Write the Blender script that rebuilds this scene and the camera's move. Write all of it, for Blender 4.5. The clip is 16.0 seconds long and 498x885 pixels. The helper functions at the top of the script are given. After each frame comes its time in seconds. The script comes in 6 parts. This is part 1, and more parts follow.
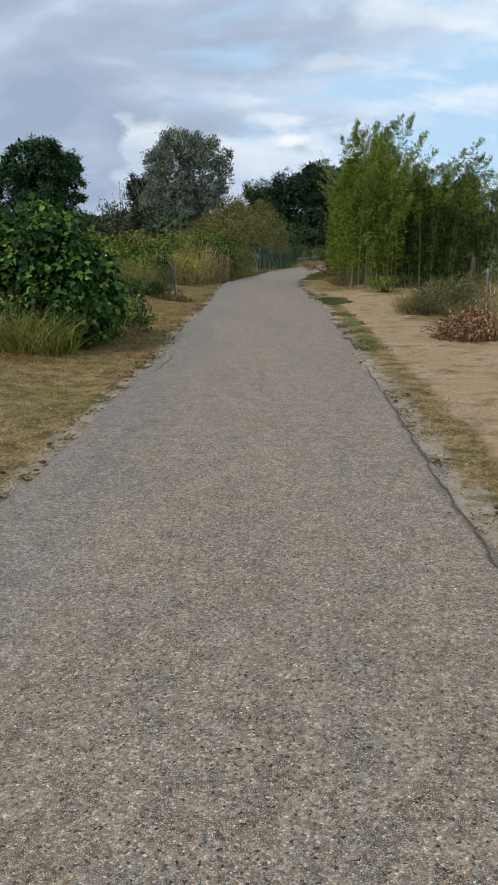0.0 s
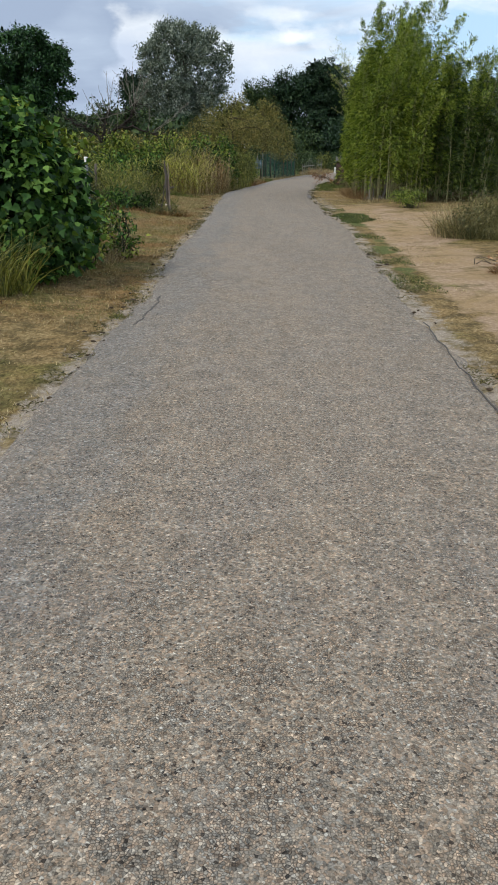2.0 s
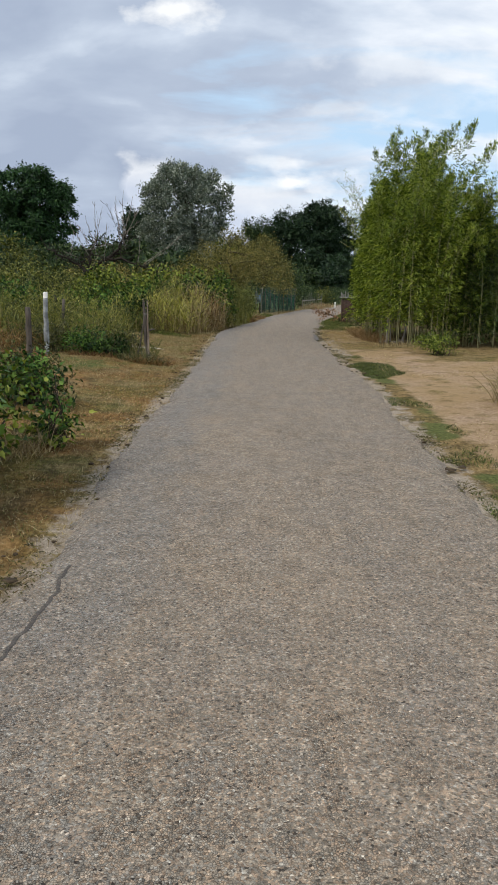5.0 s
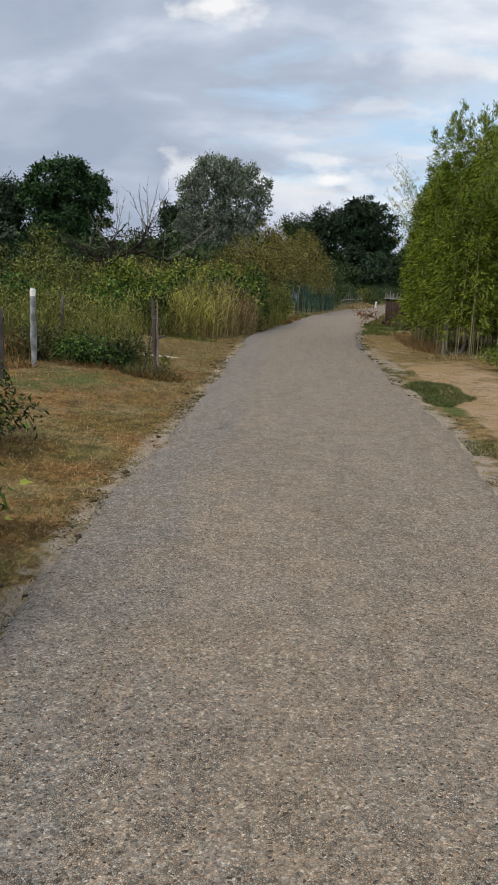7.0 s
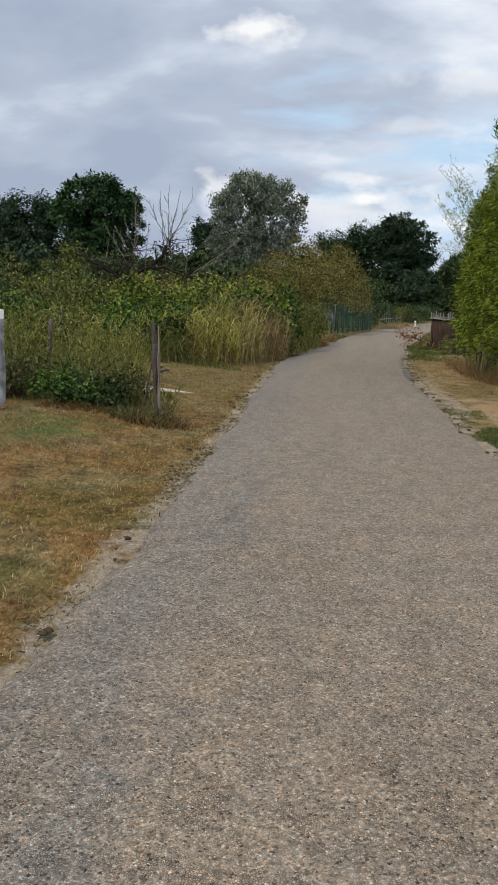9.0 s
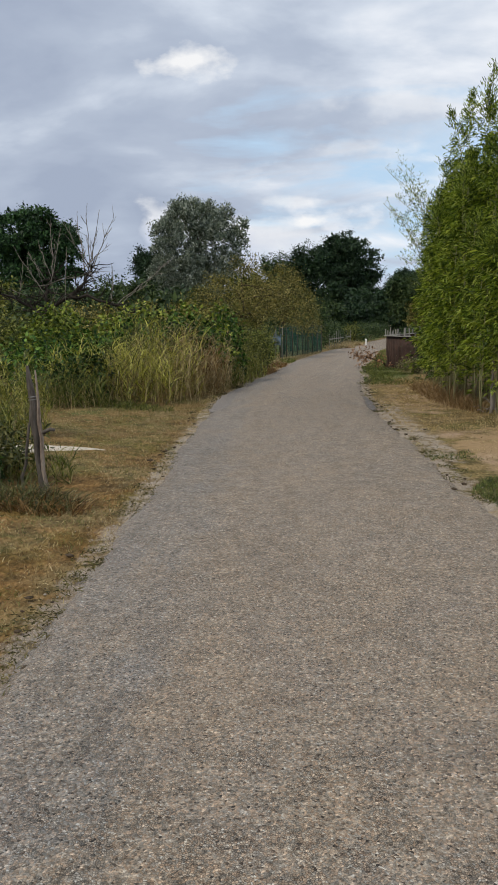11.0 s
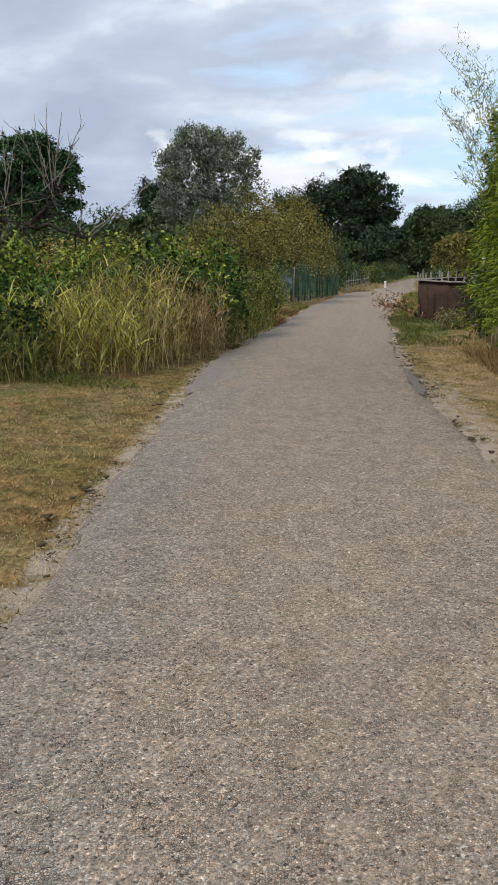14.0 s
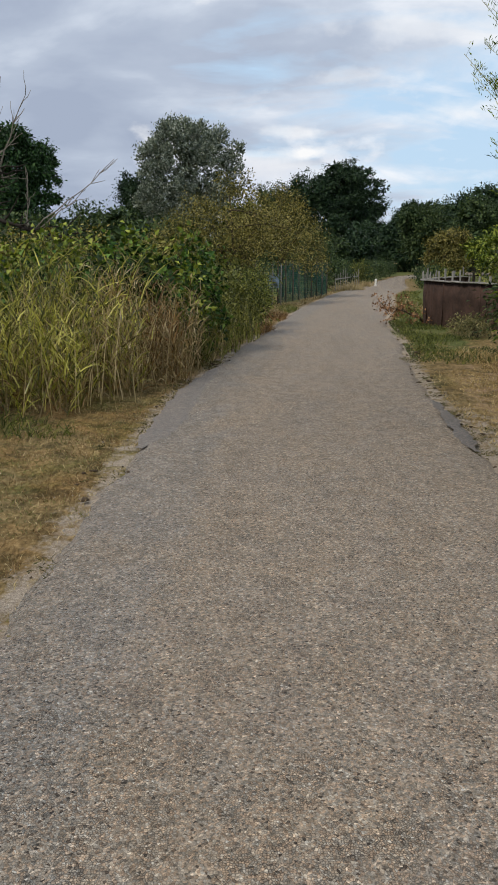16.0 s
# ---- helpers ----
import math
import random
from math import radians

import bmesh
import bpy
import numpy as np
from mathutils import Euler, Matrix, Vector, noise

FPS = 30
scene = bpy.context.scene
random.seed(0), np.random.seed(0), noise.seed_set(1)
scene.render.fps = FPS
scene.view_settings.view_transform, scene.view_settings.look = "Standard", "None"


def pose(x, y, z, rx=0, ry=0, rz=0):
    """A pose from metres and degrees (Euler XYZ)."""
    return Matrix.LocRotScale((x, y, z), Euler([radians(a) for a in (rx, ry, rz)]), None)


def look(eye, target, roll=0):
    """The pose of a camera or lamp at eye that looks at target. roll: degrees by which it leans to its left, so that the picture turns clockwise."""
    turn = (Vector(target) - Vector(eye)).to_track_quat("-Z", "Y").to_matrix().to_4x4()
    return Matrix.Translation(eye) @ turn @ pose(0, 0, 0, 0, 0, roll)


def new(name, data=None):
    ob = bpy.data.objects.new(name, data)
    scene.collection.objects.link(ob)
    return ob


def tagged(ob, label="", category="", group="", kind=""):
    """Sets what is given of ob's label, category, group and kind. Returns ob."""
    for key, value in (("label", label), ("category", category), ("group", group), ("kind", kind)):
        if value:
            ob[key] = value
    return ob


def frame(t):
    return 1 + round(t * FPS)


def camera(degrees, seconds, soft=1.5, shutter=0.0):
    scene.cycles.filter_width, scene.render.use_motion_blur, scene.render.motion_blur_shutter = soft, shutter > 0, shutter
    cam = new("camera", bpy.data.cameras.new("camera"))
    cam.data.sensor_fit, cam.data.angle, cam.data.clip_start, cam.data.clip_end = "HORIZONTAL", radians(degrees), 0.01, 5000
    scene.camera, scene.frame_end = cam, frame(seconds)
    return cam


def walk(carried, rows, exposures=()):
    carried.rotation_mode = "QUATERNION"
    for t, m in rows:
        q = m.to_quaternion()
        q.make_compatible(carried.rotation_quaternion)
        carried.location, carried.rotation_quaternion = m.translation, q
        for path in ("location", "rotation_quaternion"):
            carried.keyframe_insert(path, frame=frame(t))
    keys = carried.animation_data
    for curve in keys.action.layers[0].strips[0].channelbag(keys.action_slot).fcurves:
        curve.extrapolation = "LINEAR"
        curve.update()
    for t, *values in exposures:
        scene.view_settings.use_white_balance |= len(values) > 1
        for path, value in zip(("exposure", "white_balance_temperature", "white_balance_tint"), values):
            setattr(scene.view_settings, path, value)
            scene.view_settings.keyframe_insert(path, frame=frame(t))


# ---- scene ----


def view(x, y, z, turn, tilt, roll):
    """Camera pose: place, turn to the left of +y, tilt up, roll."""
    return pose(x, y, z, 90 + tilt, 0, turn) @ pose(0, 0, 0, 0, 0, roll)


cam = camera(35.655, 16.0, soft=1.7)
PATH = [
    (0, view(0.000, -0.000, 1.544, -0.358, -14.538, -0.568)),
    (0.5, view(-0.060, 0.678, 1.537, -1.264, -16.291, -0.318)),
    (1, view(-0.090, 1.325, 1.538, -1.500, -16.425, -0.238)),
    (1.5, view(-0.139, 1.938, 1.541, -0.508, -16.727, 0.621)),
    (2, view(-0.145, 2.602, 1.497, -0.671, -20.882, 0.282)),
    (2.5, view(-0.188, 3.244, 1.517, -0.443, -19.967, 0.191)),
    (3, view(-0.147, 3.905, 1.503, -0.556, -18.848, -0.908)),
    (3.5, view(-0.126, 4.604, 1.492, 0.267, -18.272, 0.116)),
    (3.7, view(-0.105, 4.893, 1.540, -0.006, -15.035, -0.056)),
    (5.8, view(-0.084, 8.053, 1.574, -0.783, -11.640, 2.045)),
    (6, view(-0.067, 8.326, 1.608, 0.232, -11.759, 1.901)),
    (6.5, view(0.030, 8.945, 1.588, 0.139, -12.049, 1.819)),
    (7, view(0.001, 9.679, 1.573, 1.637, -12.123, 2.075)),
    (7.5, view(0.009, 10.359, 1.558, 1.904, -12.145, 2.483)),
    (8, view(-0.017, 11.080, 1.548, 3.758, -12.129, 3.701)),
    (8.2, view(-0.014, 11.368, 1.582, 4.039, -12.169, 3.515)),
    (10.3, view(0.060, 14.019, 1.543, 3.663, -8.365, -0.487)),
    (10.5, view(0.091, 14.297, 1.559, 3.625, -8.472, -0.756)),
    (11, view(0.152, 14.979, 1.550, 1.023, -9.074, -1.158)),
    (11.5, view(0.168, 15.638, 1.532, 0.836, -9.247, -0.441)),
    (12, view(0.248, 16.337, 1.499, -3.375, -10.236, -0.047)),
    (12.5, view(0.263, 16.975, 1.515, -1.197, -11.203, -0.274)),
    (13, view(0.308, 17.654, 1.517, -0.776, -12.071, 0.320)),
    (13.5, view(0.303, 18.327, 1.541, 0.321, -12.058, -0.060)),
    (14, view(0.275, 19.005, 1.550, 1.774, -13.457, -0.389)),
    (14.5, view(0.283, 19.709, 1.541, 1.777, -16.034, -1.173)),
    (15, view(0.244, 20.346, 1.552, 1.672, -16.467, 0.320)),
    (15.5, view(0.268, 21.010, 1.556, 0.706, -14.126, 0.239)),
    (16, view(0.253, 21.765, 1.551, 0.637, -13.709, -0.341)),
]
walk(cam, PATH, exposures=((0, 0.06, 6120, 7), (0.5, 0.06, 6120, 7), (1.5, 0.10, 6120, 7), (2, 0.22, 6120, 7), (2.5, 0.22, 6120, 7), (3, 0.15, 6120, 7), (3.5, 0.26, 6120, 7), (3.7, 0.26, 6120, 7), (5.8, 0.11, 6530, 10), (6.5, 0.10, 6530, 10), (7, 0.06, 6530, 10), (7.5, -0.09, 6530, 10), (8, 0.15, 6530, 10), (8.2, 0.15, 6530, 10), (10.3, 0.00, 6500, 10), (11, 0.04, 6500, 10), (12, 0.15, 6500, 10), (12.5, 0.16, 6500, 10), (13, 0.22, 6500, 10), (13.5, 0.13, 6500, 10), (14, 0.32, 6500, 10), (14.5, 0.34, 6500, 10), (15, 0.12, 6500, 10), (15.5, 0.02, 6500, 10), (16, 0.08, 6500, 10)))

# ---- world, sun ----
def build_world():
    world = bpy.data.worlds.new("overcast_sky")
    scene.world = world
    world.use_nodes = True
    nt = world.node_tree
    nt.nodes.clear()
    L = nt.links.new

    def n(kind, **kw):
        node = nt.nodes.new(kind)
        for k, v in kw.items():
            node.inputs[k].default_value = v
        return node

    def m(op, a, b=None, c=None):
        node = nt.nodes.new("ShaderNodeMath")
        node.operation = op
        for i, v in enumerate((a, b, c)):
            if v is None:
                continue
            if isinstance(v, (int, float)):
                node.inputs[i].default_value = v
            else:
                L(v, node.inputs[i])
        return node.outputs[0]

    def ramp(fac, *stops):
        node = nt.nodes.new("ShaderNodeValToRGB")
        el = node.color_ramp.elements
        while len(el) < len(stops):
            el.new(0.5)
        for e, (p, c) in zip(el, stops):
            e.position, e.color = p, (*c, 1)
        L(fac, node.inputs[0])
        return node.outputs[0]

    def mix(fac, a, b):
        node = nt.nodes.new("ShaderNodeMix")
        node.data_type = "RGBA"
        for sock, v in ((node.inputs[0], fac), (node.inputs[6], a), (node.inputs[7], b)):
            if isinstance(v, (tuple, float, int)):
                sock.default_value = v if not isinstance(v, tuple) else (*v, 1)
            else:
                L(v, sock)
        return node.outputs[2]

    sky = nt.nodes.new("ShaderNodeTexSky")
    sky.sky_type = "NISHITA"
    sky.sun_disc = False
    sky.sun_elevation = radians(SUN_UP)
    sky.sun_rotation = radians(SUN_TURN)
    sky.air_density, sky.dust_density, sky.ozone_density = 1.0, 1.5, 1.5
    scaled = nt.nodes.new("ShaderNodeVectorMath")
    scaled.operation = "SCALE"
    scaled.inputs[3].default_value = 0.10
    L(sky.outputs[0], scaled.inputs[0])

    co = nt.nodes.new("ShaderNodeTexCoord").outputs["Generated"]
    sep = nt.nodes.new("ShaderNodeSeparateXYZ")
    L(co, sep.inputs[0])
    # cloud layer: the direction thrown on a flat sheet overhead
    up = m("MAXIMUM", sep.outputs[2], 0.0)
    den = m("ADD", up, 0.32)
    comb = nt.nodes.new("ShaderNodeCombineXYZ")
    L(m("DIVIDE", sep.outputs[0], den), comb.inputs[0])
    L(m("DIVIDE", sep.outputs[1], den), comb.inputs[1])

    def noise_at(scale, detail, rough, shift, stretch=(1, 1, 1), distort=0.0):
        mp = nt.nodes.new("ShaderNodeMapping")
        mp.inputs["Location"].default_value = shift
        mp.inputs["Scale"].default_value = stretch
        L(comb.outputs[0], mp.inputs[0])
        t = n("ShaderNodeTexNoise", Scale=scale, Detail=detail, Roughness=rough, Distortion=distort)
        L(mp.outputs[0], t.inputs["Vector"])
        return t.outputs["Fac"]

    def clamp(v):
        return m("MINIMUM", m("MAXIMUM", v, 0.0), 1.0)

    az = m("DIVIDE", sep.outputs[0], m("MAXIMUM", sep.outputs[1], 0.05))
    el = m("DIVIDE", sep.outputs[2], m("MAXIMUM", sep.outputs[1], 0.05))
    ahead = m("GREATER_THAN", sep.outputs[1], 0.05)
    side = m("MINIMUM", m("MAXIMUM", sep.outputs[0], -0.6), 0.6)
    big = noise_at(1.1, 2.0, 0.5, (3.1, 1.7, 0))
    mid = noise_at(3.4, 6.0, 0.52, (0.4, 5.2, 0), (0.75, 1.0, 1), 0.25)
    fine = noise_at(9.0, 5.0, 0.5, (7.4, 2.2, 0), (0.7, 1.1, 1), 0.3)
    thick = m("ADD", m("MULTIPLY", big, 0.34), m("ADD", m("MULTIPLY", mid, 0.61), m("MULTIPLY", fine, 0.12)))
    thick = m("SUBTRACT", thick, m("MULTIPLY", side, 0.42))
    shade = ramp(thick, (0.38, (0.86, 0.89, 0.94)), (0.47, (0.62, 0.685, 0.785)), (0.57, (0.45, 0.515, 0.63)), (0.70, (0.36, 0.42, 0.54)))
    # a clear stretch low down on one side of the sky ahead
    da = m("DIVIDE", m("SUBTRACT", az, 0.27), 0.25)
    de = m("DIVIDE", m("SUBTRACT", el, 0.14), 0.12)
    dist = m("SQRT", m("ADD", m("MULTIPLY", da, da), m("MULTIPLY", de, de)))
    streak = noise_at(3.8, 6.0, 0.55, (1.0, 9.0, 0), (0.6, 1.3, 1), 0.4)
    gap = m("MULTIPLY", m("SUBTRACT", 1.2, dist), ahead)
    gap = m("ADD", gap, m("MULTIPLY", m("SUBTRACT", 0.5, streak), 4.5))
    gap = clamp(m("MULTIPLY", gap, 1.1))
    blue = mix(0.75, scaled.outputs[0], (0.56, 0.76, 0.97))
    colour = mix(gap, shade, blue)
    # a bright heaped bank of cloud just over the trees, and small puffs beside it
    flat = nt.nodes.new("ShaderNodeCombineXYZ")
    L(az, flat.inputs[0])
    L(m("MULTIPLY", el, 1.6), flat.inputs[1])

    def heap(scale, detail, shift):
        mp = nt.nodes.new("ShaderNodeMapping")
        mp.inputs["Location"].default_value = shift
        L(flat.outputs[0], mp.inputs[0])
        t = n("ShaderNodeTexNoise", Scale=scale, Detail=detail, Roughness=0.55)
        L(mp.outputs[0], t.inputs["Vector"])
        return m("SUBTRACT", t.outputs["Fac"], 0.5)

    lump = heap(16.0, 5.0, (2.3, 0.4, 0))
    top = m("ADD", m("SUBTRACT", 0.153, m("MULTIPLY", m("ADD", az, 0.15), 0.16)), m("MULTIPLY", lump, 0.07))
    under = m("SUBTRACT", top, el)
    edge = clamp(m("MULTIPLY", under, 45.0))
    start = clamp(m("MULTIPLY", m("ADD", m("ADD", az, 0.150), m("MULTIPLY", lump, 0.08)), 70.0))
    stop = clamp(m("MULTIPLY", m("SUBTRACT", 0.20, az), 6.0))
    bank = m("MULTIPLY", m("MULTIPLY", edge, start), m("MULTIPLY", stop, ahead))
    glow = clamp(m("SUBTRACT", 1.0, m("MULTIPLY", under, 20.0)))
    white = mix(glow, (0.60, 0.65, 0.76), (0.98, 0.97, 0.95))
    colour = mix(m("MULTIPLY", bank, 0.85), colour, white)
    puff = clamp(m("MULTIPLY", m("SUBTRACT", heap(13.0, 5.0, (5.1, 3.3, 0)), 0.065), 9.0))
    band = m("MULTIPLY", clamp(m("MULTIPLY", m("SUBTRACT", el, 0.07), 25.0)), clamp(m("MULTIPLY", m("SUBTRACT", 0.24, el), 12.0)))
    puff = m("MULTIPLY", m("MULTIPLY", puff, band), m("MULTIPLY", clamp(m("MULTIPLY", m("ADD", az, 0.08), 8.0)), ahead))
    colour = mix(m("MULTIPLY", puff, 0.5), colour, (0.90, 0.91, 0.94))
    # single bright clouds: bearing, height, half width, half height, strength
    for a0, e0, wa, we, power in ((-0.080, 0.309, 0.062, 0.020, 0.9), (0.063, 0.119, 0.020, 0.0085, 0.95), (0.045, 0.142, 0.05, 0.008, 0.5), (0.24, 0.255, 0.15, 0.024, 0.35), (0.30, 0.165, 0.13, 0.018, 0.35), (0.13, 0.205, 0.07, 0.010, 0.3)):
        qa = m("DIVIDE", m("SUBTRACT", az, a0), wa)
        qe = m("DIVIDE", m("SUBTRACT", el, e0), we)
        far = m("SQRT", m("ADD", m("MULTIPLY", qa, qa), m("MULTIPLY", qe, qe)))
        spot = clamp(m("MULTIPLY", m("ADD", m("SUBTRACT", 1.0, far), m("MULTIPLY", lump, 2.6)), 1.5))
        colour = mix(m("MULTIPLY", m("MULTIPLY", spot, ahead), power), colour, (0.93, 0.93, 0.93))
    # the ground half stays dull
    low = m("LESS_THAN", sep.outputs[2], -0.02)
    colour = mix(low, colour, (0.16, 0.15, 0.11))
    bg = nt.nodes.new("ShaderNodeBackground")
    bg.inputs[1].default_value = SKY_STRENGTH
    L(colour, bg.inputs[0])
    out = nt.nodes.new("ShaderNodeOutputWorld")
    L(bg.outputs[0], out.inputs[0])


SKY_STRENGTH = 1.0
SUN_UP, SUN_TURN = 50.0, 245.0
build_world()
sun = new("sun", bpy.data.lights.new("sun", "SUN"))
sun.data.energy, sun.data.angle, sun.data.color = 2.4, radians(13), (1.0, 0.90, 0.76)
sun.matrix_world = look((-30, -22, 44), (0, 0, 0))


# ---- materials ----
class Nodes:
    """A small helper round one node material."""

    def __init__(self, name, rough=0.8, metal=0.0, spec=0.3):
        self.mat = bpy.data.materials.new(name)
        self.mat.use_nodes = True
        self.nt = self.mat.node_tree
        self.b = self.nt.nodes["Principled BSDF"]
        self.b.inputs["Roughness"].default_value = rough
        self.b.inputs["Metallic"].default_value = metal
        self.b.inputs["Specular IOR Level"].default_value = spec
        self.out = self.nt.nodes["Material Output"]

    def add(self, kind, **kw):
        node = self.nt.nodes.new(kind)
        for k, v in kw.items():
            node.inputs[k].default_value = v
        return node

    def link(self, a, b):
        self.nt.links.new(a, b)

    def coord(self, scale=(1, 1, 1)):
        geo = self.add("ShaderNodeNewGeometry")
        mp = self.add("ShaderNodeMapping")
        mp.inputs["Scale"].default_value = scale
        self.link(geo.outputs["Position"], mp.inputs[0])
        return mp.outputs[0]

    def noise(self, scale, detail=4.0, rough=0.55, stretch=(1, 1, 1), distort=0.0):
        t = self.add("ShaderNodeTexNoise", Scale=scale, Detail=detail, Roughness=rough, Distortion=distort)
        self.link(self.coord(stretch), t.inputs["Vector"])
        return t.outputs["Fac"]

    def ramp(self, fac, *stops):
        node = self.add("ShaderNodeValToRGB")
        el = node.color_ramp.elements
        while len(el) < len(stops):
            el.new(0.5)
        for e, (p, c) in zip(el, stops):
            e.position = p
            e.color = (*c, 1) if isinstance(c, tuple) else (c, c, c, 1)
        self.link(fac, node.inputs[0])
        return node.outputs[0]

    def mix(self, fac, a, b, mode="MIX"):
        node = self.add("ShaderNodeMix")
        node.data_type, node.blend_type = "RGBA", mode
        for sock, v in ((node.inputs[0], fac), (node.inputs[6], a), (node.inputs[7], b)):
            if isinstance(v, tuple):
                sock.default_value = (*v, 1)
            elif isinstance(v, (int, float)):
                sock.default_value = v
            else:
                self.link(v, sock)
        return node.outputs[2]

    def math(self, op, a, b=0.0):
        node = self.add("ShaderNodeMath")
        node.operation, node.use_clamp = op, False
        for i, v in enumerate((a, b)):
            if isinstance(v, (int, float)):
                node.inputs[i].default_value = v
            else:
                self.link(v, node.inputs[i])
        return node.outputs[0]

    def attr(self, name):
        a = self.add("ShaderNodeAttribute")
        a.attribute_name = name
        return a.outputs["Fac"]

    def bump(self, height, strength=0.4, distance=0.01):
        bm = self.add("ShaderNodeBump", Strength=strength, Distance=distance)
        self.link(height, bm.inputs["Height"])
        self.link(bm.outputs[0], self.b.inputs["Normal"])

    def colour(self, sock):
        self.link(sock, self.b.inputs["Base Color"])


def leaf_material(name, dark, mid, light, dead=None, thin=0.3, rough=0.6, patch=0.8, gloss=0.25):
    """Leaf paint that differs leaf by leaf and, more slowly, over the plant; light passes through."""
    k = Nodes(name, rough=rough, spec=gloss)
    geo = k.add("ShaderNodeNewGeometry")
    rnd = geo.outputs["Random Per Island"]
    slow = k.noise(patch, 2.0)
    f = k.math("ADD", k.math("MULTIPLY", rnd, 0.62), k.math("MULTIPLY", slow, 0.40))
    stops = [(0.34, dark), (0.59, mid), (0.83, light)]
    if dead:
        stops.append((0.93, dead))
    col = k.ramp(f, *stops)
    k.colour(col)
    tr = k.add("ShaderNodeBsdfTranslucent")
    k.link(k.mix(1.0, col, (1.25, 1.2, 0.55), "MULTIPLY"), tr.inputs[0])
    ms = k.add("ShaderNodeMixShader")
    ms.inputs[0].default_value = thin * 0.55
    k.link(k.b.outputs[0], ms.inputs[1])
    k.link(tr.outputs[0], ms.inputs[2])
    k.link(ms.outputs[0], k.out.inputs[0])
    return k.mat


def bark_material(name, dark, light, scale=8.0):
    k = Nodes(name, rough=0.9, spec=0.15)
    f = k.noise(scale, 6.0, 0.6, (1, 1, 0.25))
    g = k.noise(scale * 0.2, 2.0)
    k.colour(k.mix(g, k.ramp(f, (0.3, dark), (0.7, light)), tuple(0.5 * (a + b) for a, b in zip(dark, light))))
    k.bump(f, 0.6, 0.02)
    return k.mat


def asphalt_material(name="worn_chip_seal", tint=None):
    """Rolled stone chips about a centimetre across, dark tar in the gaps between them."""
    k = Nodes(name, rough=0.78, spec=0.28)
    warp = k.add("ShaderNodeTexNoise", Scale=70.0, Detail=2.0)
    k.link(k.coord(), warp.inputs["Vector"])
    shove = k.add("ShaderNodeVectorMath")
    shove.operation = "MULTIPLY_ADD"
    shove.inputs[1].default_value = (0.008, 0.008, 0.0)
    k.link(warp.outputs["Color"], shove.inputs[0])
    k.link(k.coord(), shove.inputs[2])

    def chips_at(scale, feature):
        v = k.add("ShaderNodeTexVoronoi", Scale=scale, Randomness=1.0)
        v.voronoi_dimensions, v.feature = "2D", feature
        k.link(shove.outputs[0], v.inputs["Vector"])
        return v

    big, rim = chips_at(122.0, "F1"), chips_at(122.0, "DISTANCE_TO_EDGE")
    small = chips_at(225.0, "F1")
    sep, sep2 = k.add("ShaderNodeSeparateColor"), k.add("ShaderNodeSeparateColor")
    k.link(big.outputs["Color"], sep.inputs[0])
    k.link(small.outputs["Color"], sep2.inputs[0])
    stone = k.ramp(sep.outputs[0], (0.0, (0.035, 0.029, 0.024)), (0.04, (0.135, 0.113, 0.090)), (0.15, (0.212, 0.178, 0.140)), (0.55, (0.266, 0.225, 0.178)), (0.86, (0.330, 0.282, 0.224)), (0.94, (0.38, 0.33, 0.268)), (1.0, (0.50, 0.45, 0.375)))
    fine = k.ramp(sep2.outputs[0], (0.0, (0.32, 0.32, 0.32)), (0.18, (0.80, 0.80, 0.80)), (0.6, (1.02, 1.02, 1.02)), (0.9, (1.20, 1.20, 1.19)), (1.0, (1.50, 1.49, 1.45)))
    tar = k.mix(0.82, stone, k.mix(1.0, stone, fine, "MULTIPLY"))
    tar = k.mix(0.7, tar, k.mix(1.0, tar, k.ramp(sep.outputs[1], (0.1, (0.84, 0.94, 1.06)), (0.5, (1.0, 1.0, 1.0)), (0.9, (1.16, 0.99, 0.88))), "MULTIPLY"))
    worn = k.noise(7.0, 4.0, 0.65)
    gap = k.ramp(rim.outputs["Distance"], (0.0, 0.26), (0.08, 0.58), (0.22, 1.06))
    gap = k.mix(k.ramp(worn, (0.40, 0.25), (0.62, 1.0)), (1.0, 1.0, 1.0), gap)
    tar = k.mix(1.0, tar, gap, "MULTIPLY")
    # chips lie in uneven clusters, with open dark pits here and there
    tar = k.mix(1.0, tar, k.ramp(k.noise(36.0, 3.0, 0.6), (0.34, (0.70, 0.72, 0.72)), (0.50, (1.0, 1.0, 1.0)), (0.66, (1.30, 1.30, 1.28))), "MULTIPLY")
    tar = k.mix(k.ramp(k.noise(75.0, 2.0, 0.5), (0.30, 0.75), (0.37, 0.0)), tar, k.mix(1.0, tar, (0.30, 0.30, 0.30), "MULTIPLY"))
    # lighter and darker, warmer and colder stretches
    tar = k.mix(1.0, tar, k.ramp(k.noise(16.0, 4.0, 0.65), (0.32, (0.94, 0.94, 0.942)), (0.66, (1.05, 1.05, 1.045))), "MULTIPLY")
    hue = k.noise(2.1, 6.0, 0.68, (1, 0.7, 1))
    tar = k.mix(0.32, tar, k.mix(1.0, tar, k.ramp(hue, (0.38, (0.90, 0.93, 1.02)), (0.48, (0.99, 0.99, 1.0)), (0.60, (1.08, 1.0, 0.90))), "MULTIPLY"))
    blot = k.noise(1.3, 5.0, 0.6, (1, 0.3, 1))
